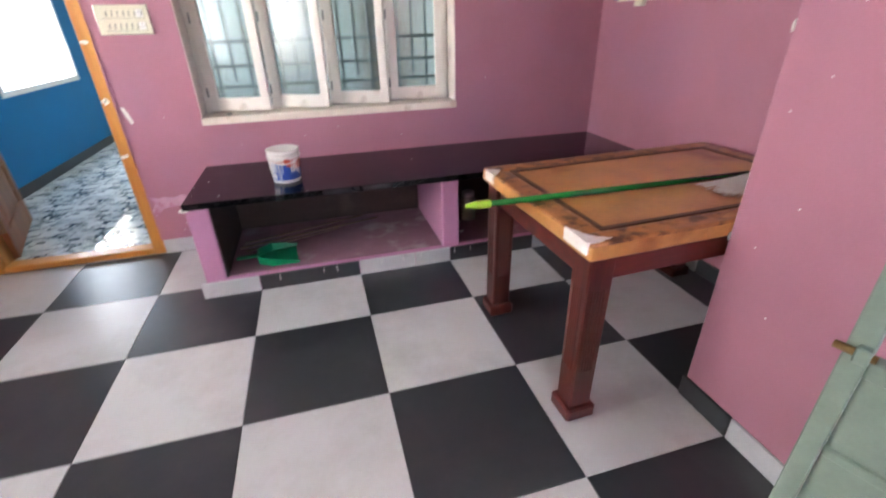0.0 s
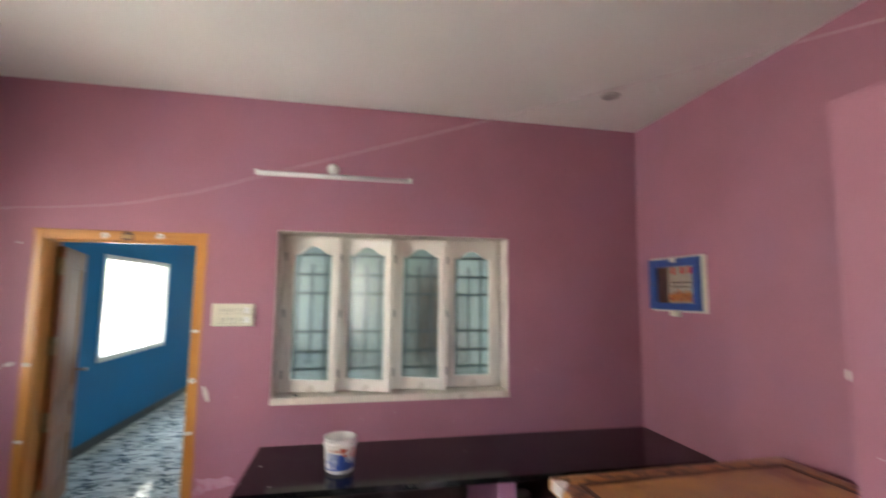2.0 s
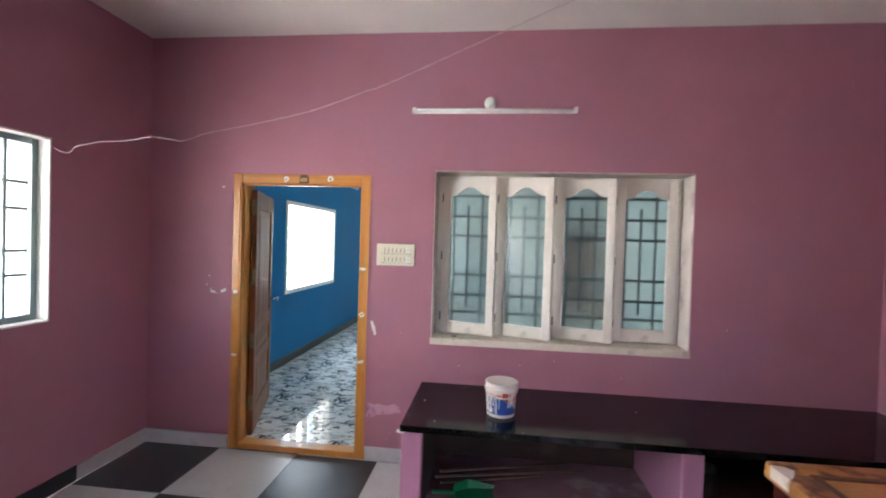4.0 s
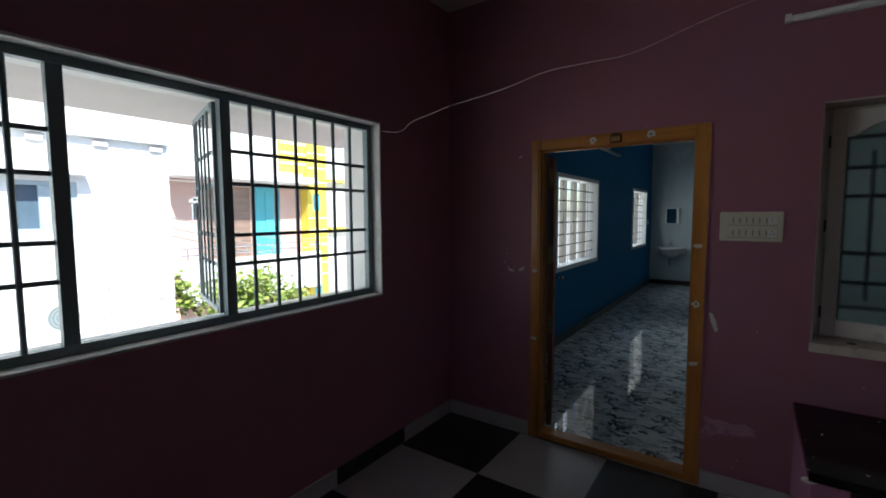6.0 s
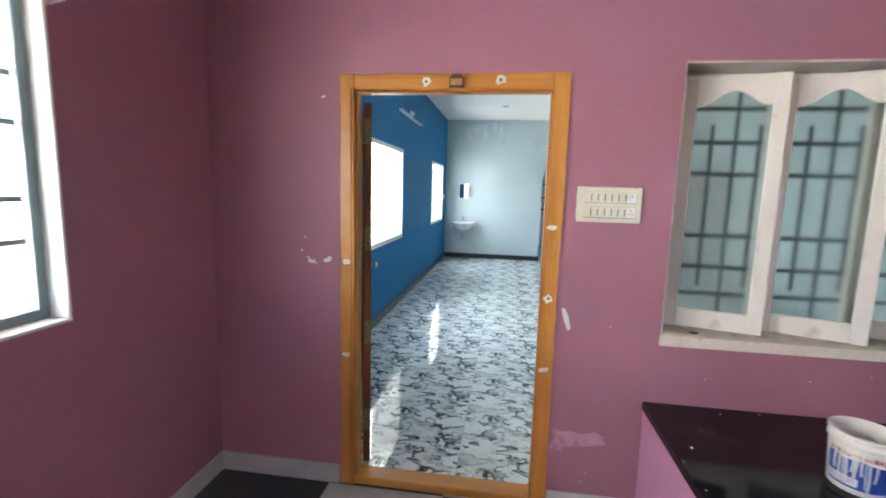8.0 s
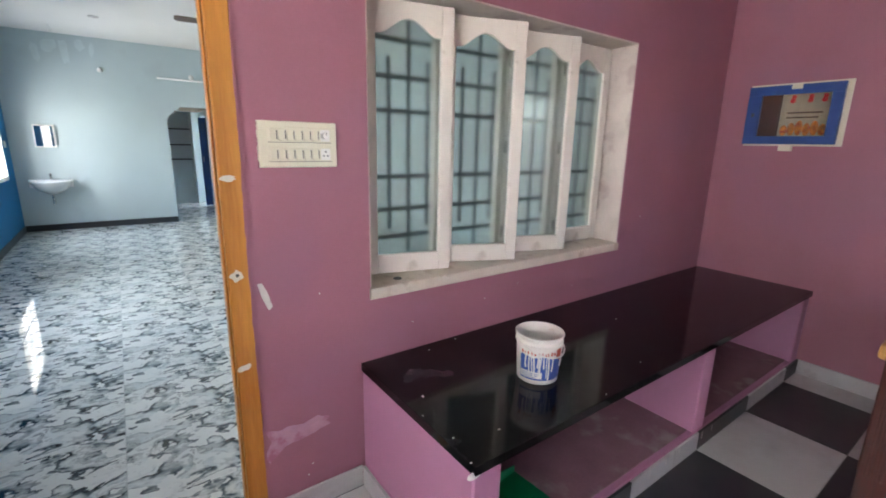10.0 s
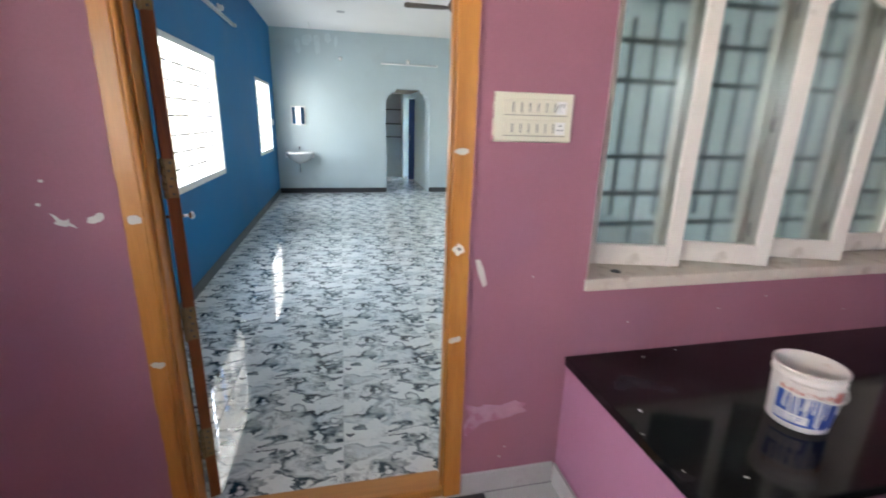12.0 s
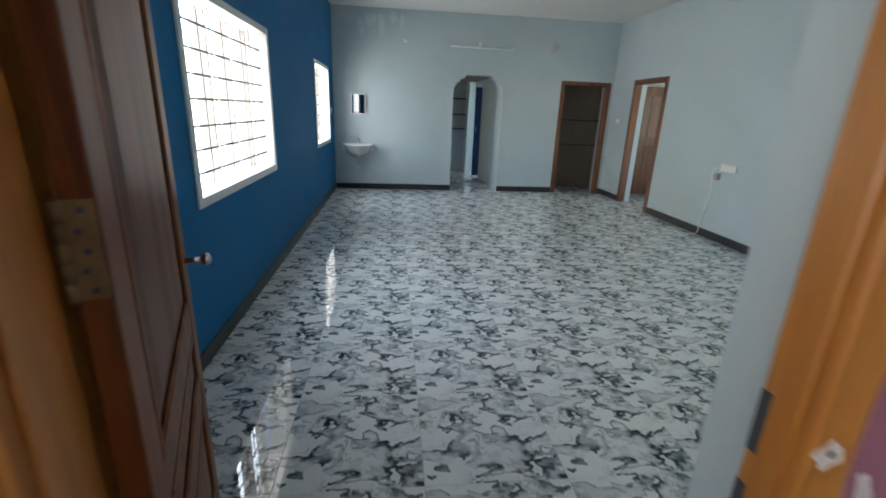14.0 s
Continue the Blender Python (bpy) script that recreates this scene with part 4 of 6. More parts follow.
# ---- paint pail ----
def pail():
    root = thing("paint_pail", "white plastic paint pail with red and blue label", "pail", at=(0.487, 2.925, 0.592))
    root.scale = (0.94, 0.94, 0.92)
    bm = lathe([(0.0, 0.0), (0.081, 0.0), (0.085, 0.004), (0.094, 0.165), (0.094, 0.170), (0.099, 0.172), (0.099, 0.182), (0.095, 0.184), (0.096, 0.200), (0.101, 0.202), (0.101, 0.210), (0.097, 0.212),
                (0.092, 0.210), (0.078, 0.03), (0.0, 0.03)], 36)
    part("body", bm, PAIL_WHITE, root, "", True)

    def band(z0, z1, a0, a1, off=0.0008, n=26, wob=0.0):
        bm = bmesh.new()
        top, bot = [], []
        for k in range(n + 1):
            a = a0 + (a1 - a0) * k / n
            w = wob * math.sin(k * 0.9) + wob * 0.5 * math.sin(k * 2.3)
            for z, lst in ((z1 + w, top), (z0, bot)):
                r = 0.085 + 0.009 * (z - 0.004) / 0.161 + off
                lst.append(bm.verts.new((r * math.cos(a), r * math.sin(a), z)))
        for k in range(n):
            bm.faces.new((bot[k], bot[k + 1], top[k + 1], top[k]))
        return bm
    part("blue_label", band(0.022, 0.128, -3.3, 0.1, wob=0.004), PAIL_BLUE, root, "blue printed band", True)
    # red wedge that widens towards the back of the pail
    bm = bmesh.new()
    low, high = [], []
    for k in range(21):
        a = -1.55 + 1.6 * k / 20
        z0, z1 = 0.128 - 0.048 * (k / 20) ** 0.5 + 0.004 * math.sin(k * 1.1), 0.158 + 0.003 * math.sin(k * 0.8)
        for z, lst in ((z0, low), (z1, high)):
            r = 0.085 + 0.009 * (z - 0.004) / 0.161 + 0.0014
            lst.append(bm.verts.new((r * math.cos(a), r * math.sin(a), z)))
    for k in range(20):
        bm.faces.new((low[k], low[k + 1], high[k + 1], high[k]))
    part("red_label", bm, PAIL_RED, root, "red printed wedge", True)
    part("white_panel", band(0.030, 0.060, -3.25, -2.2, 0.0016), PAIL_WHITE, root)
    for k in range(3):
        part("print_line", band(0.034 + k * 0.008, 0.0365 + k * 0.008, -3.2, -2.5 + 0.1 * k, 0.0021, 8), PAIL_BLUE, root)
    for k in range(11):
        part("lettering_bar", band(0.136, 0.136 + (0.016, 0.011, 0.014)[k % 3], -3.2 + k * 0.15, -3.11 + k * 0.15, 0.0016, 4), PAIL_RED, root)
    rnd = random.Random(2)
    for k in range(17):
        a = -3.1 + k * (0.115 if k < 12 else 0.16) + rnd.random() * 0.1
        z0 = 0.015 + rnd.random() * 0.07
        pts = []
        for j in range(6):
            z = 0.165 - (0.165 - z0) * j / 5
            r = 0.085 + 0.009 * (z - 0.004) / 0.161 + 0.0010
            aa = a + 0.025 * math.sin(j + k)
            pts.append((r * math.cos(aa), r * math.sin(aa), z))
        part("paint_drip", sweep(pts, 0.0018 + 0.0022 * rnd.random(), 6), PAIL_WHITE, root)
    hb = [(0.101 * math.cos(t), 0.101 * math.sin(t) - 0.006 * math.sin(-t), 0.176 - 0.045 * math.sin(-t)) for t in [-math.pi * k / 20 for k in range(21)]]
    part("bail_handle", sweep(hb, 0.003, 8), PAIL_WHITE, root, "white plastic carrying handle", True)
    part("dried_paint", lathe([(0.0, 0.036), (0.0785, 0.036), (0.0785, 0.033), (0.0, 0.032)], 28), DRIED, root, "dried beige paint")


PAIL_WHITE = mat("pail_white_plastic", (0.76, 0.72, 0.68), 0.4, vary=0.06, scale=12, bump=0.05, stain=(0.55, 0.42, 0.33), stain_at=0.64, stain_scale=14)
PAIL_BLUE = mat("pail_blue_print", (0.02, 0.07, 0.33), 0.4, vary=0.15, scale=30, bump=0.02, stain=(0.5, 0.5, 0.55), stain_at=0.66, stain_scale=30)
PAIL_RED = mat("pail_red_print", (0.50, 0.06, 0.025), 0.4, vary=0.15, scale=30, bump=0.02)
DRIED = mat("dried_paint", (0.5, 0.38, 0.28), 0.6, vary=0.15, scale=25)
pail()


# ---- small fixtures of the bench room ----
BORDER_GREY = mat("dark_plastic_edge", (0.22, 0.20, 0.16), 0.6, vary=0.1)
RING_GREY = mat("grey_plastic_mark", (0.3, 0.3, 0.3), 0.5, vary=0.1)


def switch_board():
    root = thing("switch_board", "ivory plastic switch board with two rows of switches", "switch board", at=(0, 0.009, 0))
    x0, x1, z0, z1 = -0.407, -0.135, 1.404, 1.558
    part("box", box(x0, x1, YF - 0.022, YF, z0, z1, 0.006, seg=2), IVORY, root)
    for zc in (z0 + 0.045, z1 - 0.045):
        part("plate", box(x0 + 0.03, x1 - 0.022, YF - 0.026, YF - 0.022, zc - 0.026, zc + 0.026, 0.002), IVORY, root)
        # thin darker line along the plate's lower edge
        part("plate_edge", box(x0 + 0.031, x1 - 0.024, YF - 0.0275, YF - 0.026, zc - 0.0255, zc - 0.0235), BORDER_GREY, root)
        for k in range(6):
            xa = x0 + 0.036 + k * 0.0285
            bm = box(xa, xa + 0.022, YF - 0.032, YF - 0.026, zc - 0.02, zc + 0.02, 0.002)
            for v in bm.verts:
                if v.co.z > zc and v.co.y < YF - 0.03:
                    v.co.y += 0.003
            part("rocker_switch", bm, IVORY, root)
            part("switch_gap", box(xa + 0.0228, xa + 0.0262, YF - 0.0275, YF - 0.0262, zc - 0.014, zc + 0.014), GRILLE_DARK, root)
        part("module", box(x1 - 0.062, x1 - 0.028, YF - 0.028, YF - 0.026, zc - 0.02, zc + 0.02, 0.0005), WHITE_PLASTIC, root)
    zl, zh = z0 + 0.045, z1 - 0.045
    for dx, dz in ((0, 0.009), (-0.007, -0.005), (0.007, -0.005)):
        part("socket_hole", rod((x1 - 0.045 + dx, YF - 0.0285, zl + dz), (x1 - 0.045 + dx, YF - 0.0265, zl + dz), 0.003, seg=8), GRILLE_DARK, root)
    dial = part("regulator_dial", rod((x1 - 0.045, YF - 0.040, zh), (x1 - 0.045, YF - 0.028, zh), 0.0115, 0.014, 18), WHITE_PLASTIC, root, "round white fan regulator dial")
    part("pointer", box(x1 - 0.0465, x1 - 0.0435, YF - 0.0415, YF - 0.040, zh, zh + 0.011), RING_GREY, dial)
    # dabs of wall paint lapped round the rim
    rnd = random.Random(6)
    for k in range(26):
        e = rnd.choice("tblr")
        u, v = x0 + rnd.random() * (x1 - x0), z0 + rnd.random() * (z1 - z0)
        u, v = {"t": (u, z1), "b": (u, z0), "l": (x0, v), "r": (x1, v)}[e]
        bm = bmesh.new()
        bmesh.ops.create_icosphere(bm, subdivisions=1, radius=0.004 + 0.004 * rnd.random(), matrix=Matrix.Translation((u, YF - 0.012, v)) @ Matrix.Diagonal((1.3 if e in "tb" else 0.35, 1.6, 0.35 if e in "tb" else 1.3, 1)))
        part("paint_dab", bm, PURPLE, root)
    return root


switch_board()


def tube_light(p, q, out, bulb=0.55):
    """A slim batten from p to q on a wall, out the way off the wall, with a lamp holder above it."""
    p, q, out = Vector(p), Vector(q), Vector(out)
    root = thing("tube_light", "slim white tube light batten on the wall", "tube light")
    d = (q - p).normalized()
    up = Vector((0, 0, 1))

    def slab(a, b, h, t, t0=0.0, bev=0.002):
        bm = box(0, (b - a).length, 0, t, -h / 2, h / 2, bev)
        m = Matrix.Translation(a + out * t0) @ Matrix(((d.x, out.x, 0, 0), (d.y, out.y, 0, 0), (0, 0, 1, 0), (0, 0, 0, 1)))
        bmesh.ops.transform(bm, matrix=m, verts=bm.verts)
        bmesh.ops.recalc_face_normals(bm, faces=bm.faces)
        return bm
    part("batten", slab(p, q, 0.032, 0.022), WHITE_PLASTIC, root)
    part("tube", rod(p + d * 0.02 + out * 0.032, q - d * 0.02 + out * 0.032, 0.012, seg=12), TUBE, root, "unlit milky tube", True)
    for a in (p, q - d * 0.025):
        part("end_cap", slab(a, a + d * 0.025, 0.036, 0.03, 0.0155), WHITE_PLASTIC, root)
    c = p + (q - p) * bulb + up * 0.055
    r = thing("lamp_holder", "round white lamp holder fixed above the tube light", "lamp holder")
    bm = lathe([(0, 0), (0.042, 0.0), (0.042, 0.012), (0.03, 0.02), (0.027, 0.05), (0.018, 0.055), (0, 0.055)], 20)
    bmesh.ops.transform(bm, matrix=Matrix.Translation(c) @ out.to_track_quat("Z", "Y").to_matrix().to_4x4(), verts=bm.verts)
    part("holder", bm, WHITE_PLASTIC, r, "", True)


TUBE = mat("milky_tube_glass", (0.82, 0.82, 0.82), 0.2, vary=0.02, bump=0)
tube_light((-0.173, YF, 2.49), (0.944, YF, 2.49), (0, -1, 0), 0.48)
tube_light((XL, 6.95, 2.50), (XL, 8.25, 2.50), (1, 0, 0), 0.5)
tube_light((-0.08, YE, 2.51), (1.03, YE, 2.51), (0, -1, 0), 0.47)


def wire():
    run = ((0.0, 2.07), (0.1, 2.05), (0.35, 2.0), (0.54, 1.98), (0.61, 1.995), (0.75, 1.99), (0.9, 1.977), (1.15, 1.958), (1.38, 1.931), (1.6, 1.908), (1.8, 1.894), (1.95, 1.868), (2.08, 1.845),
           (2.25, 1.844), (2.45, 1.832), (2.7, 1.821), (2.86, 1.825), (3.07, 1.84), (4.2, 1.96), (5.2, 2.16))
    pts = [(XL1 - 0.07, 2.645, 2.07)] + [(XL1 + 0.8234 * u, 2.66 - 0.5676 * u, z) for u, z in run]
    line = smooth_line(pts, 6)
    bm = sweep(line[:76], 0.0008, 6)
    sweep(line[75:], 0.0005, 6, bm)
    tagged(link("loose_wire", bm, WIRE, None, True), "thin pale wire slung across the room from the window", "wire")


WIRE = mat("pale_wire_sleeve", (0.55, 0.42, 0.44), 0.5, vary=0.05)
wire()


def wall_panel():
    """Glazed board box on the side wall: blue frame, brown and beige inside, red and orange marks."""
    root = thing("meter_board", "blue-framed glazed meter board box on the wall", "meter board")
    y0, y1, z0, z1, x = 2.71, 3.224, 1.540, 1.916, XR
    part("back_board", box(x - 0.012, x, y0 - 0.03, y1, z0 - 0.012, z1 + 0.012, 0.002), IVORY, root)
    for a, b, c, d in ((y0, y1, z0, z0 + 0.052), (y0, y1, z1 - 0.06, z1), (y0, y0 + 0.06, z0 + 0.052, z1 - 0.06), (y1 - 0.08, y1, z0 + 0.052, z1 - 0.06)):
        part("frame_bar", box(x - 0.04, x - 0.012, a, b, c, d, 0.002), PANEL_BLUE, root, "blue painted frame")
    part("brown_panel", box(x - 0.02, x - 0.012, 3.03, y1 - 0.08, z0 + 0.052, z1 - 0.06), BORDER, root)
    part("beige_panel", box(x - 0.022, x - 0.012, y0 + 0.06, 3.026, z0 + 0.052, z1 - 0.06), BEIGE, root)
    for yc in (2.80, 2.872, 2.965):
        bm = rod((x - 0.030, yc, z1 - 0.078), (x - 0.022, yc, z1 - 0.078), 0.013, seg=12)
        rod((x - 0.030, yc + 0.003, z1 - 0.101), (x - 0.022, yc + 0.003, z1 - 0.101), 0.015, seg=12, bm=bm)
        part("red_marker", bm, PANEL_RED, root)
    for k in range(6):
        yc, hgt = 2.79 + k * 0.041, (0.036, 0.046, 0.039, 0.048, 0.041, 0.034)[k]
        bm = bmesh.new()
        bmesh.ops.create_uvsphere(bm, u_segments=10, v_segments=8, radius=0.021, matrix=Matrix.Translation((x - 0.024, yc, z0 + 0.055 + hgt)) @ Matrix.Diagonal((0.3, 1, hgt / 0.021, 1)))
        part("orange_marker", bm, PANEL_ORANGE, root, "", True)
    for k in range(2):
        part("lettering_bar", box(x - 0.0235, x - 0.022, 2.80 + 0.02 * k, 2.99, 1.735 - k * 0.03, 1.744 - k * 0.03), BORDER, root)
    for a, b, c, d in ((2.925, 2.985, z1 - 0.03, z1 + 0.004), (2.93, 3.0, z0 - 0.045, z0 - 0.008)):
        part("mounting_tab", box(x - 0.043, x - 0.003, a, b, c, d, 0.004), IVORY, root, "white mounting tab")
    g = part("glass", box(x - 0.034, x - 0.031, y0 + 0.055, y1 - 0.075, z0 + 0.048, z1 - 0.055), CLEAR, root)
    g.visible_shadow = False
    part("catch", box(x - 0.046, x - 0.04, 3.175, 3.19, 1.72, 1.745, 0.001), GRILLE_DARK, root)


PANEL_BLUE = mat("blue_panel_paint", (0.02, 0.07, 0.27), 0.4, vary=0.1, scale=14)
PANEL_RED = mat("red_plastic", (0.75, 0.02, 0.03), 0.3, vary=0.05, bump=0)
PANEL_ORANGE = mat("orange_card", (0.75, 0.22, 0.02), 0.5, vary=0.5, scale=45, stain=(0.5, 0.03, 0.02), stain_at=0.52, stain_scale=40)
BEIGE = mat("beige_card", (0.58, 0.49, 0.36), 0.6, vary=0.15, scale=12)
wall_panel()


def ceiling_ring(x, y):
    bm = lathe([(0.0, -0.004), (0.028, -0.004), (0.034, -0.012), (0.058, -0.010), (0.064, 0.0)], 24, None, (x, y, CEIL))
    tagged(link("ceiling_box_cover", bm, RING, None, True), "small round grey box cover on the ceiling", "ceiling fitting", "ceiling fittings")


def ceiling_hook(x, y):
    pts = [(x, y, CEIL), (x, y, CEIL - 0.03), (x + 0.02, y, CEIL - 0.05), (x + 0.028, y, CEIL - 0.07), (x + 0.01, y, CEIL - 0.09), (x - 0.012, y, CEIL - 0.075)]
    tagged(link("ceiling_hook", sweep(smooth_line(pts, 4), 0.005, 6), WHITE_PLASTIC, None, True), "white metal hook under the ceiling", "hook", "ceiling hooks")


PALE_GREY = mat("pale_grey_plastic", (0.5, 0.53, 0.53), 0.5, vary=0.06)
RING = mat("grey_fitting", (0.40, 0.38, 0.36), 0.5, vary=0.1)
for p in ((2.27, 2.81), (-1.40, 2.70), (-0.83, 9.70), (1.76, 9.57)):
    ceiling_ring(*p)
for p in ((2.48, 2.60), (-1.37, 10.65), (0.95, 9.9)):
    ceiling_hook(*p)


def blot(name, cx, cz, pts, y, label, material=None, thick=0.0012):
    """A flake of plaster or paint on the wall that faces the bench room; pts are its outline round (cx, cz)."""
    o = [Vector((u, v)) for u, v in pts]
    ring = []
    for k in range(len(o)):
        a, b = o[k], o[(k + 1) % len(o)]
        for j in range(3):
            q = a.lerp(b, j / 3)
            w = noise.noise(Vector((q.x * 60 + cx * 13, q.y * 60, cz * 7))) * 0.3
            ring.append((cx + q.x * (1 + w), cz + q.y * (1 + w)))
    tagged(link(name, prism(ring, thick, lambda u, v, w: (u, y - w, v)), material or PLASTER), label, "paint flake", "flakes on the purple wall")


def oval(rx, ry, tilt=0.0, n=9, seed=0):
    r = random.Random(seed)
    out = []
    for k in range(n):
        a = 2 * math.pi * k / n
        f = 0.75 + 0.4 * r.random()
        u, v = rx * f * math.cos(a), ry * f * math.sin(a)
        out.append((u * math.cos(tilt) - v * math.sin(tilt), u * math.sin(tilt) + v * math.cos(tilt)))
    return out


DAMP = mat("peeling_damp_paint", (0.52, 0.30, 0.40), 0.8, vary=0.12, scale=18, bump=0.5, depth=0.002, stain=(0.43, 0.17, 0.25), stain_at=0.5, stain_scale=14)
W, FR = YF - 0.0002, FACE - 0.0002
blot("plaster_flake", -1.566, 1.172, [(-0.020, -0.010), (-0.017, 0.003), (0.0, 0.010), (0.006, 0.016), (0.018, 0.014), (0.020, 0.003), (0.010, -0.008), (-0.006, -0.015)], W, "white flake knocked out of the purple paint")
blot("plaster_flake", -1.652, 1.168, [(-0.021, 0.021), (-0.011, 0.017), (0.0, 0.003), (0.010, 0.0), (0.022, 0.005), (0.023, -0.014), (0.011, -0.018), (-0.014, -0.007), (-0.009, 0.0)], W, "white flake knocked out of the purple paint")
blot("plaster_flake", -1.622, 1.153, [(-0.011, 0.009), (0.0, 0.003), (0.010, -0.009), (0.003, -0.006), (-0.009, 0.0)], W, "small white flake in the purple paint")
blot("plaster_flake", -1.696, 1.214, oval(0.007, 0.005, 0, 6, 4), W, "tiny white flake in the purple paint")
blot("plaster_flake", -1.678, 1.279, oval(0.006, 0.004, 0, 6, 5), W, "tiny white flake in the purple paint")
blot("plaster_flake", -1.58, 1.94, oval(0.012, 0.006, 0.5, 6, 6), W, "tiny white flake in the purple paint")
blot("paint_stroke", -0.415, 0.955, [(-0.030, 0.052), (-0.012, 0.055), (0.004, 0.02), (0.022, -0.045), (0.006, -0.05), (-0.012, -0.005)], W, "white brush stroke on the purple wall")
blot("damp_patch", -0.33, 0.36, [(-0.125, 0.06), (-0.06, 0.045), (0.0, 0.05), (0.07, 0.05), (0.13, 0.035), (0.12, 0.0), (0.03, -0.02), (-0.06, -0.035), (-0.125, -0.09)], W, "pale peeling damp patch low on the wall", DAMP, 0.0006)
for x, z, s in ((0.2, 0.72, 1), (0.62, 0.75, 2), (0.85, 0.79, 3), (-0.3, 0.16, 4), (-0.28, 0.205, 5), (-0.22, 0.93, 6), (1.95, 1.06, 7), (1.3, 0.7, 8)):
    blot("plaster_flake", x, z, oval(0.003, 0.004, s, 6, s + 20), W, "tiny white flake in the purple paint")
for x, z, s in ((-1.464, 1.168, 1), (-1.466, 0.70, 2), (-0.503, 1.372, 3), (-0.507, 0.706, 4)):
    blot("filler_smear", x, z, oval(0.026, 0.012, 0.1, 14, s + 40), FR, "white filler smear over a screw hole")
for x, z, s in ((-0.503, 1.047, 1), (-1.092, 2.003, 2), (-0.762, 2.008, 3)):
    blot("filler_smear", x, z, oval(0.021, 0.02, 0.1, 12, s + 50), FR, "white filler smear round a screw hole")
    tagged(link("screw_hole", rod((x, FR - 0.0015, z), (x, FR + 0.001, z), 0.006, seg=10), GRILLE_DARK), "dark screw hole in the door frame", "screw hole", "holes of the door frame")


def paint_lap(name, x, side):
    """Wall paint brushed raggedly over the outer edge of the door frame."""
    rnd, inner = random.Random(int(x * -100)), []
    for k in range(90):
        z = 0.11 + (DOOR[3] - 0.12) * k / 89
        inner.append((x + side * (0.004 + 0.005 * noise.noise(Vector((z * 3.1, x, 0))) + 0.003 * noise.noise(Vector((z * 21, x, 4))) + 0.0012 * rnd.random()), z))
    o = [(x - side * 0.003, 0.11)] + inner + [(x - side * 0.003, DOOR[3] - 0.01)]
    struct(name, prism(o, 0.0009, lambda u, v, w: (u, FR - w, v)), PURPLE, "ragged lap of purple paint over the frame edge", "paint")


paint_lap("trim_paint_lap", DOOR[0], 1)
paint_lap("trim_paint_lap_hinge", DOOR[1], -1)


def bracket():
    root = thing("brass_bracket", "small stained wooden block nailed over the door", "block")
    bm = prism([(-0.032, -0.028), (0.032, -0.028), (0.032, 0.014), (0.018, 0.03), (-0.018, 0.03), (-0.032, 0.014)], 0.012, lambda u, v, w: (-0.955 + u, FACE - w, 2.003 + v))
    part("block", bm, BORDER, root)
    part("plate", box(-0.981, -0.929, FACE - 0.016, FACE - 0.012, 1.985, 2.012, 0.001), GILT, root)
    for k in range(4):
        part("rib", box(-0.977 + k * 0.0135, -0.9715 + k * 0.0135, FACE - 0.0185, FACE - 0.016, 1.987, 2.010, 0.0008), GILT, root)


for z, hgt in ((1.035, 0.05), (0.90, 0.03)):
    bm = box(DOOR[1] - 0.0735, DOOR[1] - 0.0705, FACE + 0.066, FACE + 0.086, z - hgt, z + hgt, 0.001)
    tagged(link("strike_mortise", bm, GRILLE_DARK), "dark worn bolt mortise cut in the door jamb", "mortise", "mortises of the jamb")
GILT = mat("golden_brown_varnish", (0.45, 0.28, 0.11), 0.45, vary=0.2, scale=60)
bracket()
# reflected light on the end wall, painted as slightly paler patches
LIGHT_PATCH = mat("pale_light_patch", (0.56, 0.65, 0.665), 0.5, vary=0.08, scale=9)
for x, z, wide, tall, tilt in ((-1.62, 2.74, 0.05, 0.16, 0.1), (-1.45, 2.86, 0.09, 0.11, -0.2), (-1.27, 2.80, 0.06, 0.19, 0.05), (-1.08, 2.90, 0.07, 0.09, 0.3), (-0.93, 2.85, 0.035, 0.13, -0.1)):
    o = prism([(x + u, z + v) for u, v in oval(wide, tall, tilt, 13, int(-x * 100))], 0.0008, lambda u, v, w: (u, YE - 0.0002 - w, v))
    tagged(link("lime_streak", o, LIGHT_PATCH), "painted patch of reflected light high on the end wall", "wall stain", "streaks on the end wall")
tagged(link("drain_hole", lathe([(0, 0.002), (0.012, 0.002), (0.017, 0.003), (0.02, 0.0)], 14, None, (0.157, 3.47, 0.912)), GRILLE_DARK), "dark knot hole in the window sill", "hole")
for z in (0.745, 1.405):
    bm = bmesh.new()
    bmesh.ops.create_icosphere(bm, subdivisions=2, radius=0.016, matrix=Matrix.Translation((PX + 0.001, PY - 0.001, z)) @ Matrix.Diagonal((0.25, 0.3, 1.1, 1)))
    tagged(link("corner_chip", bm, PLASTER), "white chip on the partition corner", "paint flake", "flakes on the purple wall")


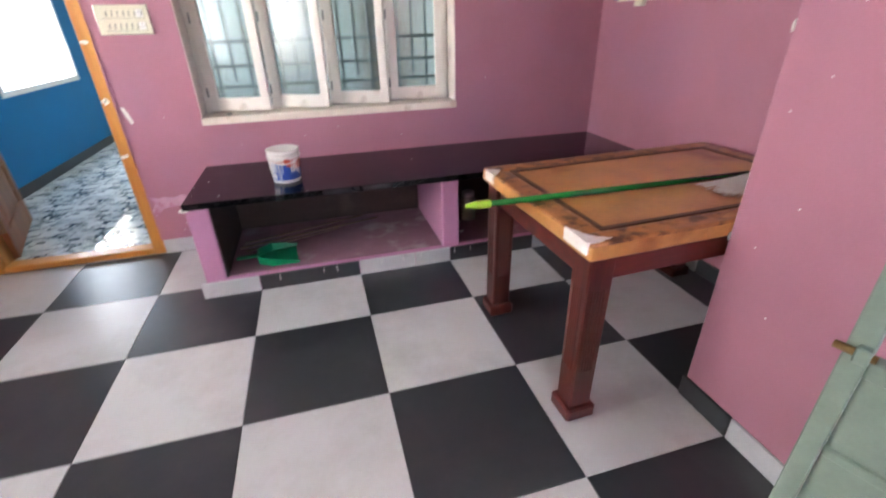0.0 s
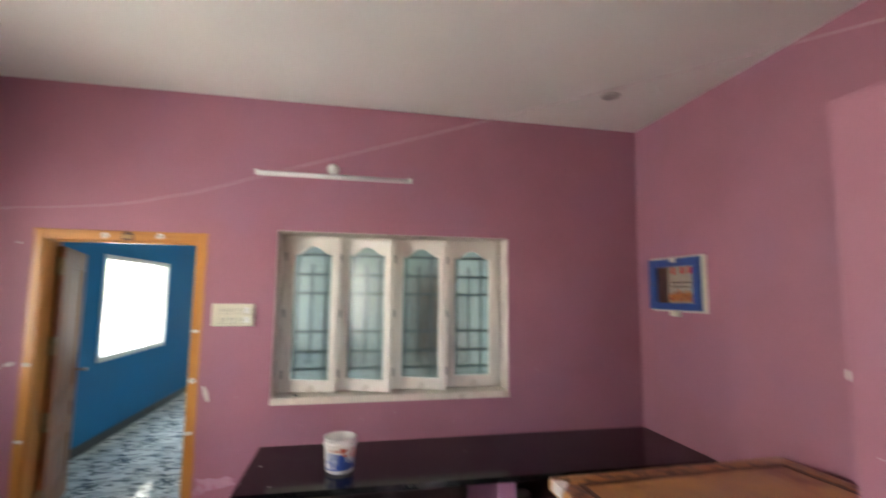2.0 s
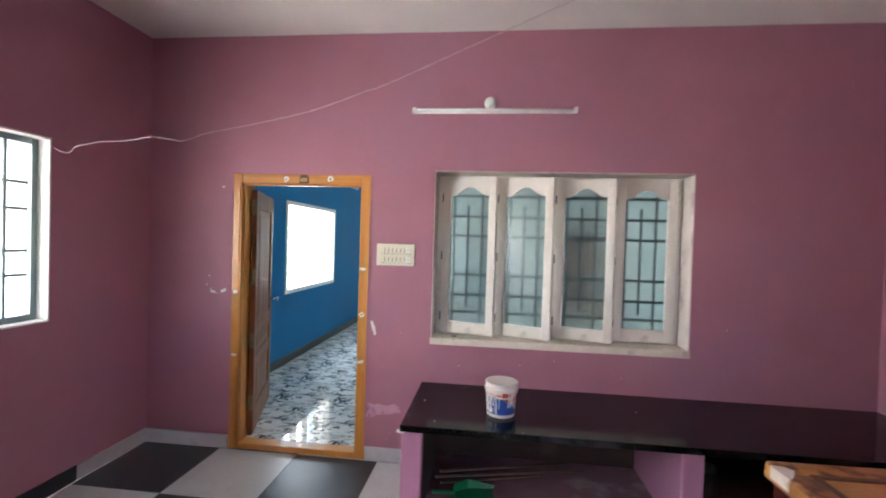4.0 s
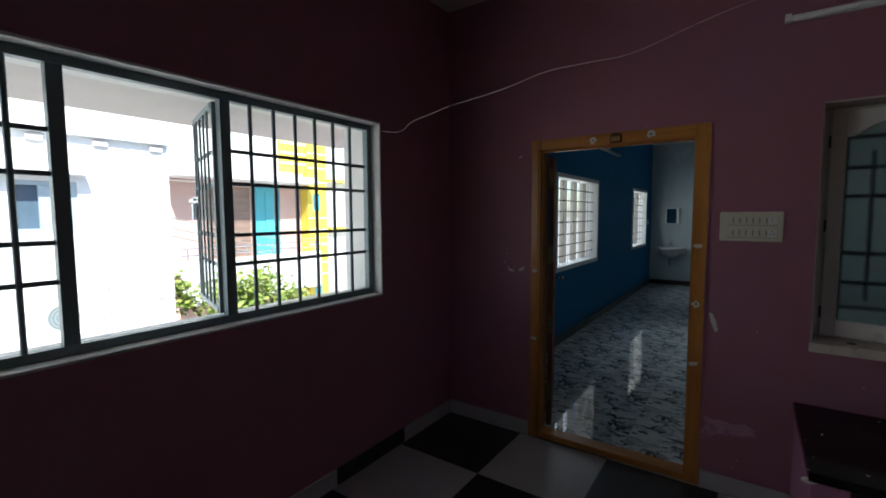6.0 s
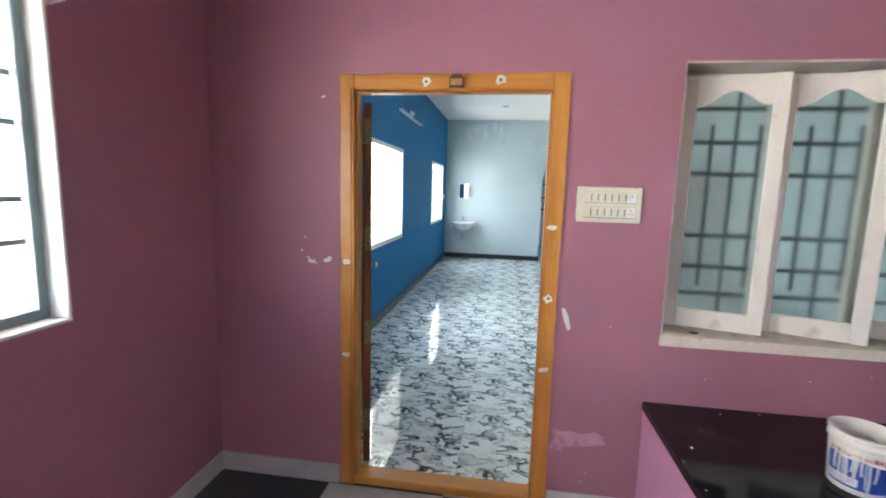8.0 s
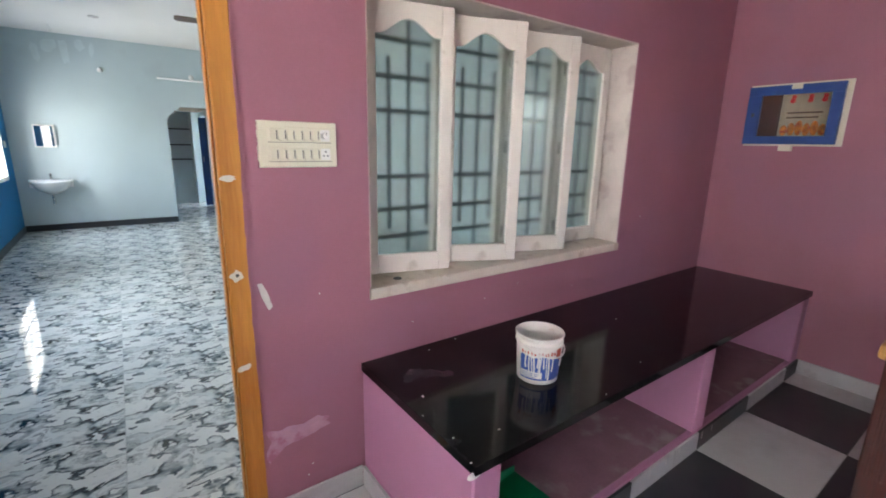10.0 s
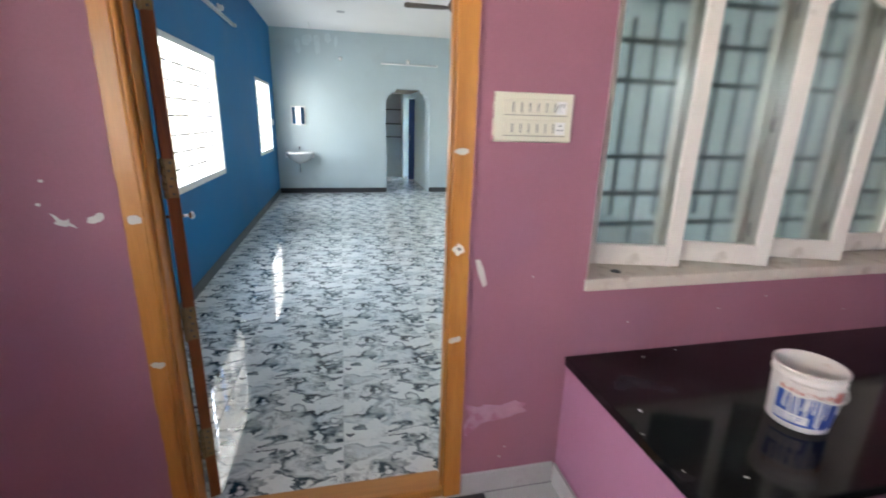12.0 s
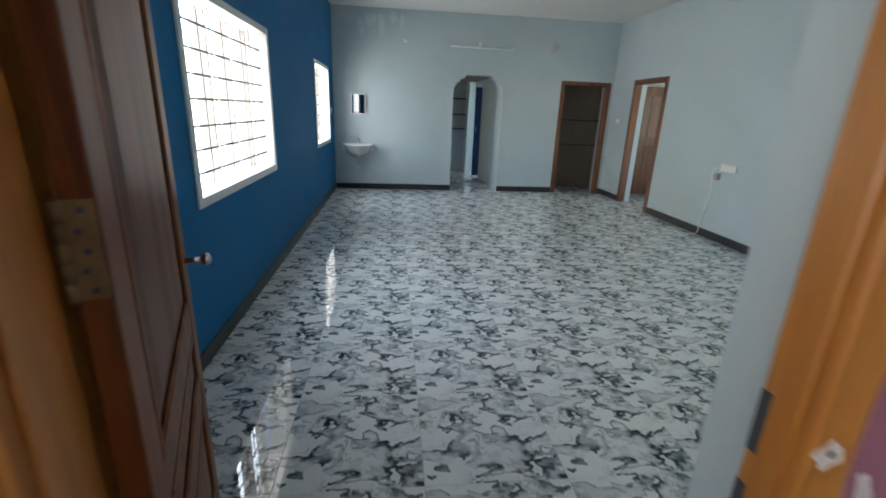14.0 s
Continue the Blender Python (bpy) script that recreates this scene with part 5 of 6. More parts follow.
for y, z, s in ((1.056, 1.465, 0.006), (1.034, 0.921, 0.0035), (1.124, 0.749, 0.0035), (1.074, 1.284, 0.0035), (1.156, 1.182, 0.0035), (1.014, 0.54, 0.0035)):
    o = prism([(y + u, z + v) for u, v in oval(s, s * 0.7, y, 7, int(z * 100))], 0.001, lambda u, v, w: (PX - 0.0001 - w, u, v))
    tagged(link("plaster_flake", o, PLASTER), "tiny white flake in the purple partition paint", "paint flake", "flakes on the purple wall")
SPK = random.Random(8)
for x, y in ((-0.055, 2.68), (-0.03, 2.80), (-0.045, 2.95), (0.02, 3.05), (0.12, 2.75), (0.25, 3.35), (0.42, 3.38), (0.6, 2.68), (0.95, 2.75), (1.3, 3.1)):
    s = 0.002 + 0.003 * SPK.random()
    bm = bmesh.new()
    bmesh.ops.create_icosphere(bm, subdivisions=1, radius=s, matrix=Matrix.Translation((x, y, 0.5925)) @ pose(0, 0, 0, 0, 0, 360 * SPK.random()) @ Matrix.Diagonal((1.8, 0.8, 0.3, 1)))
    tagged(link("plaster_speck", bm, PLASTER), "dry speck of plaster on the granite top", "speck", "specks on the granite")
bm = bmesh.new()
bmesh.ops.create_icosphere(bm, subdivisions=2, radius=0.02, matrix=Matrix.Translation((-0.052, 2.668, 0.556)) @ Matrix.Diagonal((1.3, 0.4, 0.6, 1)))
tagged(link("mortar_blob", bm, PLASTER), "white mortar blob under the granite corner", "mortar")


for k, (x, tall) in enumerate(((0.36, 0.05), (0.62, 0.035), (0.70, 0.05), (0.98, 0.06), (1.12, 0.03), (1.24, 0.045), (1.47, 0.05), (1.58, 0.035))):
    o = prism([(x + u, 0.075 + v) for u, v in oval(0.0022, tall * 0.5, 0.02 * (k % 3), 8, k + 90)], 0.0008, lambda u, v, w: (u, 2.6579 - w, v))
    tagged(link("whitewash_drip", o, PLASTER), "thin white drip run down the plinth tile", "paint drip", "drips on the plinth")


# ---- steel gate leaf at the entrance ----
def gate():
    root = thing("steel_gate", "pale green steel gate leaf, bars above a solid panel, standing open", "gate", at=(2.010, -0.58, 0), turn=108.8)
    L, z0, z1 = 1.23, 0.03, 2.1
    for a, b in ((0, 0.04), (L - 0.04, L)):
        part("gate_post", box(a, b, -0.02, 0.02, z0, z1, 0.003), GATE, root)
    for z in (z0, 0.62, 0.83, 1.04, 1.25, 1.5, 1.75, z1 - 0.04):
        part("gate_rail", box(0.04, L - 0.04, -0.017, 0.017, z, z + (0.04 if z in (z0, 0.83, z1 - 0.04) else 0.022), 0.003), GATE, root)
    part("sheet_panel", box(0.04, L - 0.04, -0.004, 0.004, z0 + 0.04, 0.83), GATE, root, "solid green sheet panel")
    bm = rod((L - 0.05, 0.03, 0.885), (L + 0.014, 0.03, 0.885), 0.008)
    part("bolt", bm, BRASS, root, "rusty sliding bolt")
    for u in (L - 0.03,):
        part("bolt_keep", box(u - 0.012, u + 0.012, 0.02, 0.042, 0.868, 0.902, 0.003), GATE, root)


GATE = mat("pale_green_steel_paint", (0.165, 0.215, 0.17), 0.45, vary=0.12, scale=10, bump=0.25, stain=(0.2, 0.2, 0.14), stain_at=0.66, stain_scale=12)
gate()

def jar():
    """A dull plastic jar left in the further bay of the bench."""
    root = thing("plastic_jar", "dull grey plastic jar standing in the bench bay", "jar", at=(1.70, 3.06, 0.1095))
    part("body", lathe([(0, 0), (0.048, 0.0), (0.054, 0.006), (0.055, 0.15), (0.050, 0.172), (0.040, 0.180), (0.040, 0.186), (0, 0.186)], 24), JAR_GREY, root, "", True)
    part("lid", lathe([(0, 0.186), (0.044, 0.186), (0.045, 0.190), (0.045, 0.212), (0.041, 0.216), (0, 0.216)], 24), RING, root, "grey screw lid", True)
    bm = bmesh.new()
    bmesh.ops.create_icosphere(bm, subdivisions=2, radius=0.012, matrix=Matrix.Translation((1.582, 2.846, 0.116)) @ Matrix.Diagonal((1.2, 0.8, 0.6, 1)))
    for v in bm.verts:
        v.co += Vector((noise.noise(v.co * 90), noise.noise(v.co * 90 + Vector((3, 3, 3))), 0)) * 0.003
    tagged(link("plaster_crumb", bm, PLASTER), "white crumb of plaster on the bay floor", "crumb")


JAR_GREY = mat("dull_grey_plastic", (0.20, 0.20, 0.19), 0.45, vary=0.12, scale=18)
jar()

# sticks lying in the bench bay
for k, (a, b, c) in enumerate((((0.10, 3.05, 0.121), (1.05, 3.28, 0.121), 0.011), ((0.12, 3.12, 0.120), (0.95, 3.36, 0.120), 0.010), ((0.14, 2.99, 0.119), (0.75, 3.17, 0.119), 0.009))):
    tagged(link("wooden_stick", rod(a, b, c, c * 0.8, 8), BORDER), "thin brown wooden stick lying in the bench bay", "stick", "sticks in the bench")


# ---- hall: basin, mirror, fan, fittings ----
def basin():
    root = thing("wash_basin", "white ceramic wall basin with a small tap and trap", "wash basin", at=(-1.69, YE, 0))
    bm = bmesh.new()
    n, rings = 28, []
    # half-oval bowl against the wall: rim outwards, then the outer skin, then the inside
    prof = [(0.30, 0.30, 0.58 + 0.0), (1.0, 1.0, 0.79), (1.03, 1.02, 0.80), (1.03, 1.02, 0.815), (0.95, 0.94, 0.818), (0.85, 0.84, 0.80), (0.55, 0.55, 0.72), (0.2, 0.2, 0.69)]
    prof[0] = (0.28, 0.30, 0.60)
    prof.insert(1, (0.75, 0.72, 0.68))
    for fx, fy, z in prof:
        ring = []
        for k in range(n + 1):
            a = math.pi * k / n
            ring.append(bm.verts.new((0.265 * fx * math.cos(a), -0.005 - 0.40 * fy * math.sin(a) ** 0.8, z)))
        rings.append(ring)
    for a, b in zip(rings, rings[1:]):
        for k in range(n):
            bm.faces.new((a[k], a[k + 1], b[k + 1], b[k]))
    bm.faces.new(rings[0])
    bm.faces.new(rings[-1][::-1])
    bmesh.ops.recalc_face_normals(bm, faces=bm.faces)
    part("bowl", bm, CERAMIC, root, "glossy white bowl", True)
    part("back_ledge", box(-0.272, 0.272, -0.09, 0, 0.70, 0.822, 0.012, seg=2), CERAMIC, root)
    bm = rod((0, -0.05, 0.822), (0, -0.05, 0.90), 0.013)
    rod((0, -0.05, 0.875), (0, -0.15, 0.865), 0.010, bm=bm)
    rod((0, -0.05, 0.90), (0, -0.05, 0.925), 0.02, 0.016, bm=bm)
    part("tap", bm, CHROME, root, "chrome pillar tap", True)
    bm = rod((0, -0.16, 0.61), (0, -0.16, 0.50), 0.018)
    sweep(smooth_line([(0, -0.16, 0.50), (0, -0.14, 0.44), (0, -0.10, 0.44), (0, -0.08, 0.50), (0, -0.03, 0.51), (0, 0, 0.51)], 5), 0.017, 10, bm)
    part("trap", bm, CHROME, root, "chrome bottle waste trap", True)


CERAMIC = mat("white_ceramic", (0.82, 0.82, 0.82), 0.08, vary=0.02, bump=0)
basin()


def mirror():
    root = thing("wall_mirror", "small mirror cabinet with a white frame", "mirror")
    x0, x1, z0, z1 = -1.808, -1.548, 1.323, 1.672
    part("case", box(x0, x1, YE - 0.05, YE, z0, z1, 0.004), WHITE_PLASTIC, root)
    part("mirror_glass", box(x0 + 0.02, x1 - 0.02, YE - 0.054, YE - 0.05, z0 + 0.02, z1 - 0.02), MIRROR, root, "silvered mirror glass")


MIRROR = mat("mirror_silver", (0.85, 0.87, 0.88), 0.02, metal=1.0, vary=0.01, bump=0)
mirror()


def wall_bulb(x, z):
    r = thing("bulb_holder", "small white angle bulb holder on the wall", "lamp holder", "bulb holders")
    bm = lathe([(0, 0), (0.04, 0), (0.04, 0.01), (0.022, 0.02), (0.02, 0.06), (0.0, 0.06)], 16)
    bmesh.ops.transform(bm, matrix=Matrix.Translation((x, YE, z)) @ Vector((0.1, -1, -0.3)).to_track_quat("Z", "Y").to_matrix().to_4x4(), verts=bm.verts)
    part("holder", bm, WHITE_PLASTIC, r, "", True)


wall_bulb(-0.857, 2.56)
bm = lathe([(0, 0), (0.085, 0), (0.085, 0.025), (0.07, 0.04), (0.05, 0.045), (0, 0.045)], 28)
bmesh.ops.transform(bm, matrix=Matrix.Translation((1.763, YE, 2.58)) @ Vector((0, -1, 0)).to_track_quat("Z", "Y").to_matrix().to_4x4(), verts=bm.verts)
tagged(link("round_wall_light", bm, PALE_GREY, None, True), "round grey fitting high on the end wall", "wall fitting")


def fan():
    root = thing("ceiling_fan", "brown three-bladed ceiling fan at rest", "ceiling fan", at=(0.42, 7.3, 0))
    part("canopy", lathe([(0.0, CEIL), (0.05, CEIL), (0.055, CEIL - 0.02), (0.02, CEIL - 0.06), (0, CEIL - 0.06)], 20), FAN, root, "", True)
    part("down_rod", rod((0, 0, 2.76), (0, 0, CEIL - 0.04), 0.011), FAN, root)
    part("motor", lathe([(0, 2.63), (0.07, 2.635), (0.10, 2.66), (0.105, 2.70), (0.08, 2.74), (0.03, 2.77), (0, 2.77)], 28), FAN, root, "", True)
    for k in range(3):
        a = radians(178 + 120 * k)
        bm = bmesh.new()
        prism([(0.09, -0.025), (0.17, -0.05), (0.56, -0.065), (0.59, -0.03), (0.59, 0.05), (0.56, 0.065), (0.17, 0.05), (0.09, 0.025)], 0.006, lambda u, v, w: (u, v, 2.665 + w + v * 0.15), bm)
        bmesh.ops.rotate(bm, verts=bm.verts, cent=(0, 0, 0), matrix=Matrix.Rotation(a, 3, "Z"))
        part("blade", bm, FAN, root)


FAN = mat("brown_fan_enamel", (0.11, 0.075, 0.055), 0.35, vary=0.1)
fan()


def side_frame():
    """Plain brown frames of the cupboard recess and the side doorway."""
    x0, x1, z1 = NICHE[0], NICHE[1], NICHE[3]
    root = thing("door_2", "brown timber frame of an open cupboard recess", "door frame")
    root["kind"] = "structure"
    for a, b in ((x0 - 0.06, x0 + 0.02), (x1 - 0.02, x1 + 0.06)):
        part("jamb", box(a, b, YE - 0.012, YE + 0.10, 0, z1 + 0.05, 0.004), BROWN_WOOD, root)
    part("lintel", box(x0 + 0.02, x1 - 0.02, YE - 0.012, YE + 0.10, z1 - 0.02, z1 + 0.05, 0.004), BROWN_WOOD, root)
    for z in (1.36, 0.89):
        rail = tagged(link("hanging_rail", rod((1.92, YE + 0.42, z), (XR2 + 0.15, YE + 0.42, z), 0.014), GRILLE_DARK), "dark hanging rail in the cupboard recess", "rail", "rails of the recess")
    y0, y1, z1 = SIDE[0], SIDE[1], SIDE[3]
    root = thing("door_3", "brown timber frame of the side doorway", "door frame")
    root["kind"] = "structure"
    for a, b in ((y0 - 0.06, y0 + 0.02), (y1 - 0.02, y1 + 0.06)):
        part("jamb", box(XR2 - 0.012, XR2 + 0.10, a, b, 0, z1 + 0.05, 0.004), BROWN_WOOD, root)
    part("lintel", box(XR2 - 0.012, XR2 + 0.10, y0 + 0.02, y1 - 0.02, z1 - 0.02, z1 + 0.05, 0.004), BROWN_WOOD, root)
    # door in the room behind
    r = thing("bedroom_door", "light brown panelled door in the room behind", "door")
    yb = YE - 0.1
    part("leaf", box(3.55, 4.35, yb - 0.05, yb - 0.01, 0.02, 2.0, 0.004), BROWN_WOOD, r)
    for a, b in ((0.2, 0.95), (1.1, 1.85)):
        part("raised_panel", box(3.68, 4.22, yb - 0.06, yb - 0.05, a, b, 0.006), BROWN_WOOD, r)


BROWN_WOOD = wood("brown_teak", (0.11, 0.038, 0.014), (0.23, 0.09, 0.035), 2, 0.45)
side_frame()


def kitchen():
    for z in (1.72, 1.37, 1.045):
        tagged(link("kitchen_shelf", box(-0.7, 0.62, YK - 0.35, YK, z - 0.012, z + 0.012, 0.002), GRANITE), "thin black stone shelf on the kitchen wall", "shelf", "kitchen shelves")
    tagged(link("shelf_side", box(0.66, 0.72, YK - 0.36, YK, 0, 2.1, 0.004), PALE), "upright side wall of the kitchen shelves", "shelf side")
    struct("kitchen_loft", box(-0.7, 0.90, YE + 1.0, YK, 2.12, 2.2), BROWN_GREY, "brown-grey loft slab under the kitchen ceiling", "loft")
    r = thing("blue_door", "bright blue door standing ajar in the kitchen", "door")
    part("leaf", box(0.755, 0.90, 13.30, 13.34, 0.02, 1.97, 0.003), BLUE_DOOR, r)
    part("handle", box(0.78, 0.795, 13.28, 13.30, 1.0, 1.12, 0.002), CHROME, r)


BLUE_DOOR = mat("bright_blue_door_paint", (0.014, 0.065, 0.23), 0.35, vary=0.08)
kitchen()


def socket_and_cable():
    r = thing("wall_socket", "white socket box with a dangling plug cable", "socket")
    part("socket_plate", box(XR2 - 0.02, XR2, 7.86, 8.12, 0.86, 0.95, 0.004), WHITE_PLASTIC, r)
    bm = box(XR2 - 0.075, XR2 - 0.02, 8.08, 8.14, 0.75, 0.83, 0.01, seg=2)
    part("plug_adapter", bm, RING, r)
    pts = [(XR2 - 0.04, 8.13, 0.9), (XR2 - 0.05, 8.2, 0.84), (XR2 - 0.03, 8.18, 0.6), (XR2 - 0.02, 8.24, 0.35), (XR2 - 0.03, 8.26, 0.12), (XR2 - 0.06, 8.3, 0.008), (XR2 - 0.3, 8.5, 0.006), (XR2 - 0.45, 8.8, 0.006), (XR2 - 0.25, 9.0, 0.006)]
    part("cable", sweep(smooth_line(pts, 6), 0.005, 6), WHITE_PLASTIC, r, "grey power cable", True)
    s = thing("light_switch", "small white switch on the wall", "switch")
    part("plate", box(XR2 - 0.012, XR2, 10.92, 11.0, 1.34, 1.42, 0.003), WHITE_PLASTIC, s)
    part("rocker", box(XR2 - 0.018, XR2 - 0.012, 10.945, 10.975, 1.36, 1.4, 0.002), WHITE_PLASTIC, s)
    s = thing("light_switch", "small white switch on the blue wall", "switch")
    part("plate", box(XL, XL + 0.015, 10.9, 10.98, 1.32, 1.42, 0.003), WHITE_PLASTIC, s)
    part("rocker", box(XL + 0.015, XL + 0.02, 10.92, 10.96, 1.35, 1.39, 0.002), WHITE_PLASTIC, s)


socket_and_cable()

# ---- outside: ground, sunshade, neighbours, tree ----
GROUND = mat("pale_concrete_ground", (0.38, 0.36, 0.33), 0.9, vary=0.15, scale=0.6, fine=8, bump=0.3, depth=0.01)
OUT_WHITE = mat("white_facade_paint", (0.80, 0.80, 0.79), 0.7, vary=0.05, scale=0.8, fine=30, stain=(0.66, 0.66, 0.64), stain_at=0.66, stain_scale=0.9)
OUT_PINK = mat("pink_facade_paint", (0.62, 0.42, 0.37), 0.7, vary=0.06, scale=1, fine=30)
OUT_YELLOW = mat("yellow_facade_paint", (0.75, 0.58, 0.08), 0.6, vary=0.06, scale=1, fine=30)
OUT_BLUE = mat("turquoise_door_paint", (0.10, 0.42, 0.50), 0.5, vary=0.06, scale=2)
OUT_BROWN = mat("brown_shutter_paint", (0.28, 0.19, 0.15), 0.5, vary=0.1, scale=3)
OUT_GLASS = mat("dark_window_glass", (0.10, 0.15, 0.20), 0.1, vary=0.1, bump=0)
# bluish-white window frame, darkened so the colour holds its shading
OUT_FRAME = mat("bluish_white_frame_shaded", (0.42, 0.52, 0.58), 0.5, vary=0.05, scale=4)
SHADE = mat("beige_sunshade_concrete", (0.74, 0.70, 0.66), 0.8, vary=0.08, scale=2, fine=40)
GZ = -3.4
struct("ground", box(-700, 700, -700, 700, GZ - 0.2, GZ), GROUND, "pale concrete yard and ground", "ground")
struct("house_base", box(XL1 - 0.32, XR2 + 2.6, YB - 0.2, YK + 0.2, GZ, -0.151), OUT_WHITE, "plain storey below the rooms", "wall")
struct("terrace", box(XL1 - 0.32, XR2 + 2.6, -3.2, YB - 0.2, -0.3, -0.02), GROUND, "concrete landing in front of the entrance", "floor")
# high wall added out of view, to cut the daylight entering behind
struct("entry_light_screen", box(XL1 - 0.32, XR2 + 2.6, -2.6, -2.45, -0.02, 1.9), SHADE, "unseen wall added to cut daylight at the entrance", "wall")
# slab added out of view, blocks sun and sky above the entrance
struct("entry_sun_screen", box(XL1 - 0.32, XR2 + 2.6, -3.2, YB - 0.2, 2.6, 2.75), SHADE, "unseen slab added to keep sun off the entrance", "roof")
struct("sunshade", box(-3.26, XL1 - 0.32, -0.1, 3.3, 2.13, 2.24, 0.006), SHADE, "beige concrete sunshade over the window", "sunshade")


AC_GREY = mat("weathered_white_case", (0.62, 0.62, 0.61), 0.5, vary=0.05)


def neighbour():
    root = thing("white_house", "tall white plastered neighbouring house in full sun", "house")
    x, y0, y1, top = -8.0, -7.0, 3.97, 6.2
    part("wall", holed_wall(y0, y1, GZ, top, [(2.06, 2.78, 1.33, 2.03), (1.9, 2.85, -1.2, -0.12)], x, x - 4, "y"), OUT_WHITE, root)
    part("roof", box(x - 4.2, x + 0.15, y0 - 0.2, y1 + 0.12, top, top + 0.12), OUT_WHITE, root)
    part("ledge", box(x, x + 0.10, y0, y1, 2.66, 2.74, 0.01), OUT_WHITE, root)
    for k in range(5):
        part("outlet", box(x + 0.0, x + 0.05, 3.7 - k * 0.72, 3.88 - k * 0.72, 2.55, 2.63, 0.01), SHADE, root)
    part("sunshade", box(x, x + 0.22, 1.6, 2.86, 2.11, 2.19, 0.01), OUT_WHITE, root)
    for a, b, c, d in ((2.06, 2.78, 1.33, 1.39), (2.06, 2.78, 1.97, 2.03), (2.06, 2.14, 1.39, 1.97), (2.37, 2.49, 1.39, 1.97), (2.68, 2.78, 1.39, 1.97)):
        part("window_frame", box(x - 0.12, x - 0.04, a, b, c, d, 0.004), OUT_FRAME, root)
    for a, b in ((2.14, 2.37), (2.49, 2.68)):
        part("window_pane", box(x - 0.10, x - 0.09, a, b, 1.39, 1.97), OUT_GLASS, root)
    part("ac_ledge", box(x, x + 0.55, 1.6, 2.95, -0.06, 0.03, 0.01), OUT_WHITE, root)
    for y in (1.95, 2.35, 2.78):
        part("post", box(x - 0.1, x + 0.02, y, y + 0.09, -1.2, -0.06), SHADE, root)
    part("window_pane", box(x - 0.25, x - 0.2, 1.9, 2.85, -1.2, -0.12), OUT_GLASS, root)
    for k in range(4):
        part("pipe_clip", box(x, x + 0.03, 3.6 - k * 0.55, 3.63 - k * 0.55, 0.50, 0.64), SHADE, root)
    ac = thing("air_conditioner", "white outdoor air conditioner unit on a ledge", "air conditioner")
    bx = box(x + 0.12, x + 0.45, 2.22, 2.74, 0.03, 0.43, 0.015, seg=2)
    part("case", bx, AC_GREY, ac)
    for r in (0.05, 0.09, 0.13, 0.165):
        pts = [(x + 0.455, 2.42 + r * math.cos(2 * math.pi * k / 28), 0.245 + r * math.sin(2 * math.pi * k / 28)) for k in range(29)]
        part("fan_guard_ring", sweep(pts, 0.004, 6), RING, ac)
    part("fan_opening", rod((x + 0.449, 2.42, 0.245), (x + 0.452, 2.42, 0.245), 0.165, seg=28), STEEL_GREY, ac)
    part("fan_hub", rod((x + 0.45, 2.42, 0.245), (x + 0.47, 2.42, 0.245), 0.04, seg=14), WHITE_PLASTIC, ac)
    for k, (a, m, b) in enumerate((((x + 0.3, 2.66, 0.2), (x + 0.1, 3.3, 0.02), (x + 0.06, 3.75, 0.3)), ((x + 0.3, 2.66, 0.15), (x + 0.1, 3.2, 0.36), (x + 0.06, 3.97, 0.28)))):
        tagged(link("hose", sweep(smooth_line([a, m, b], 8), 0.007, 6), RING, None, True), "grey cable hanging on the white house", "cable", "cables on the house")


neighbour()


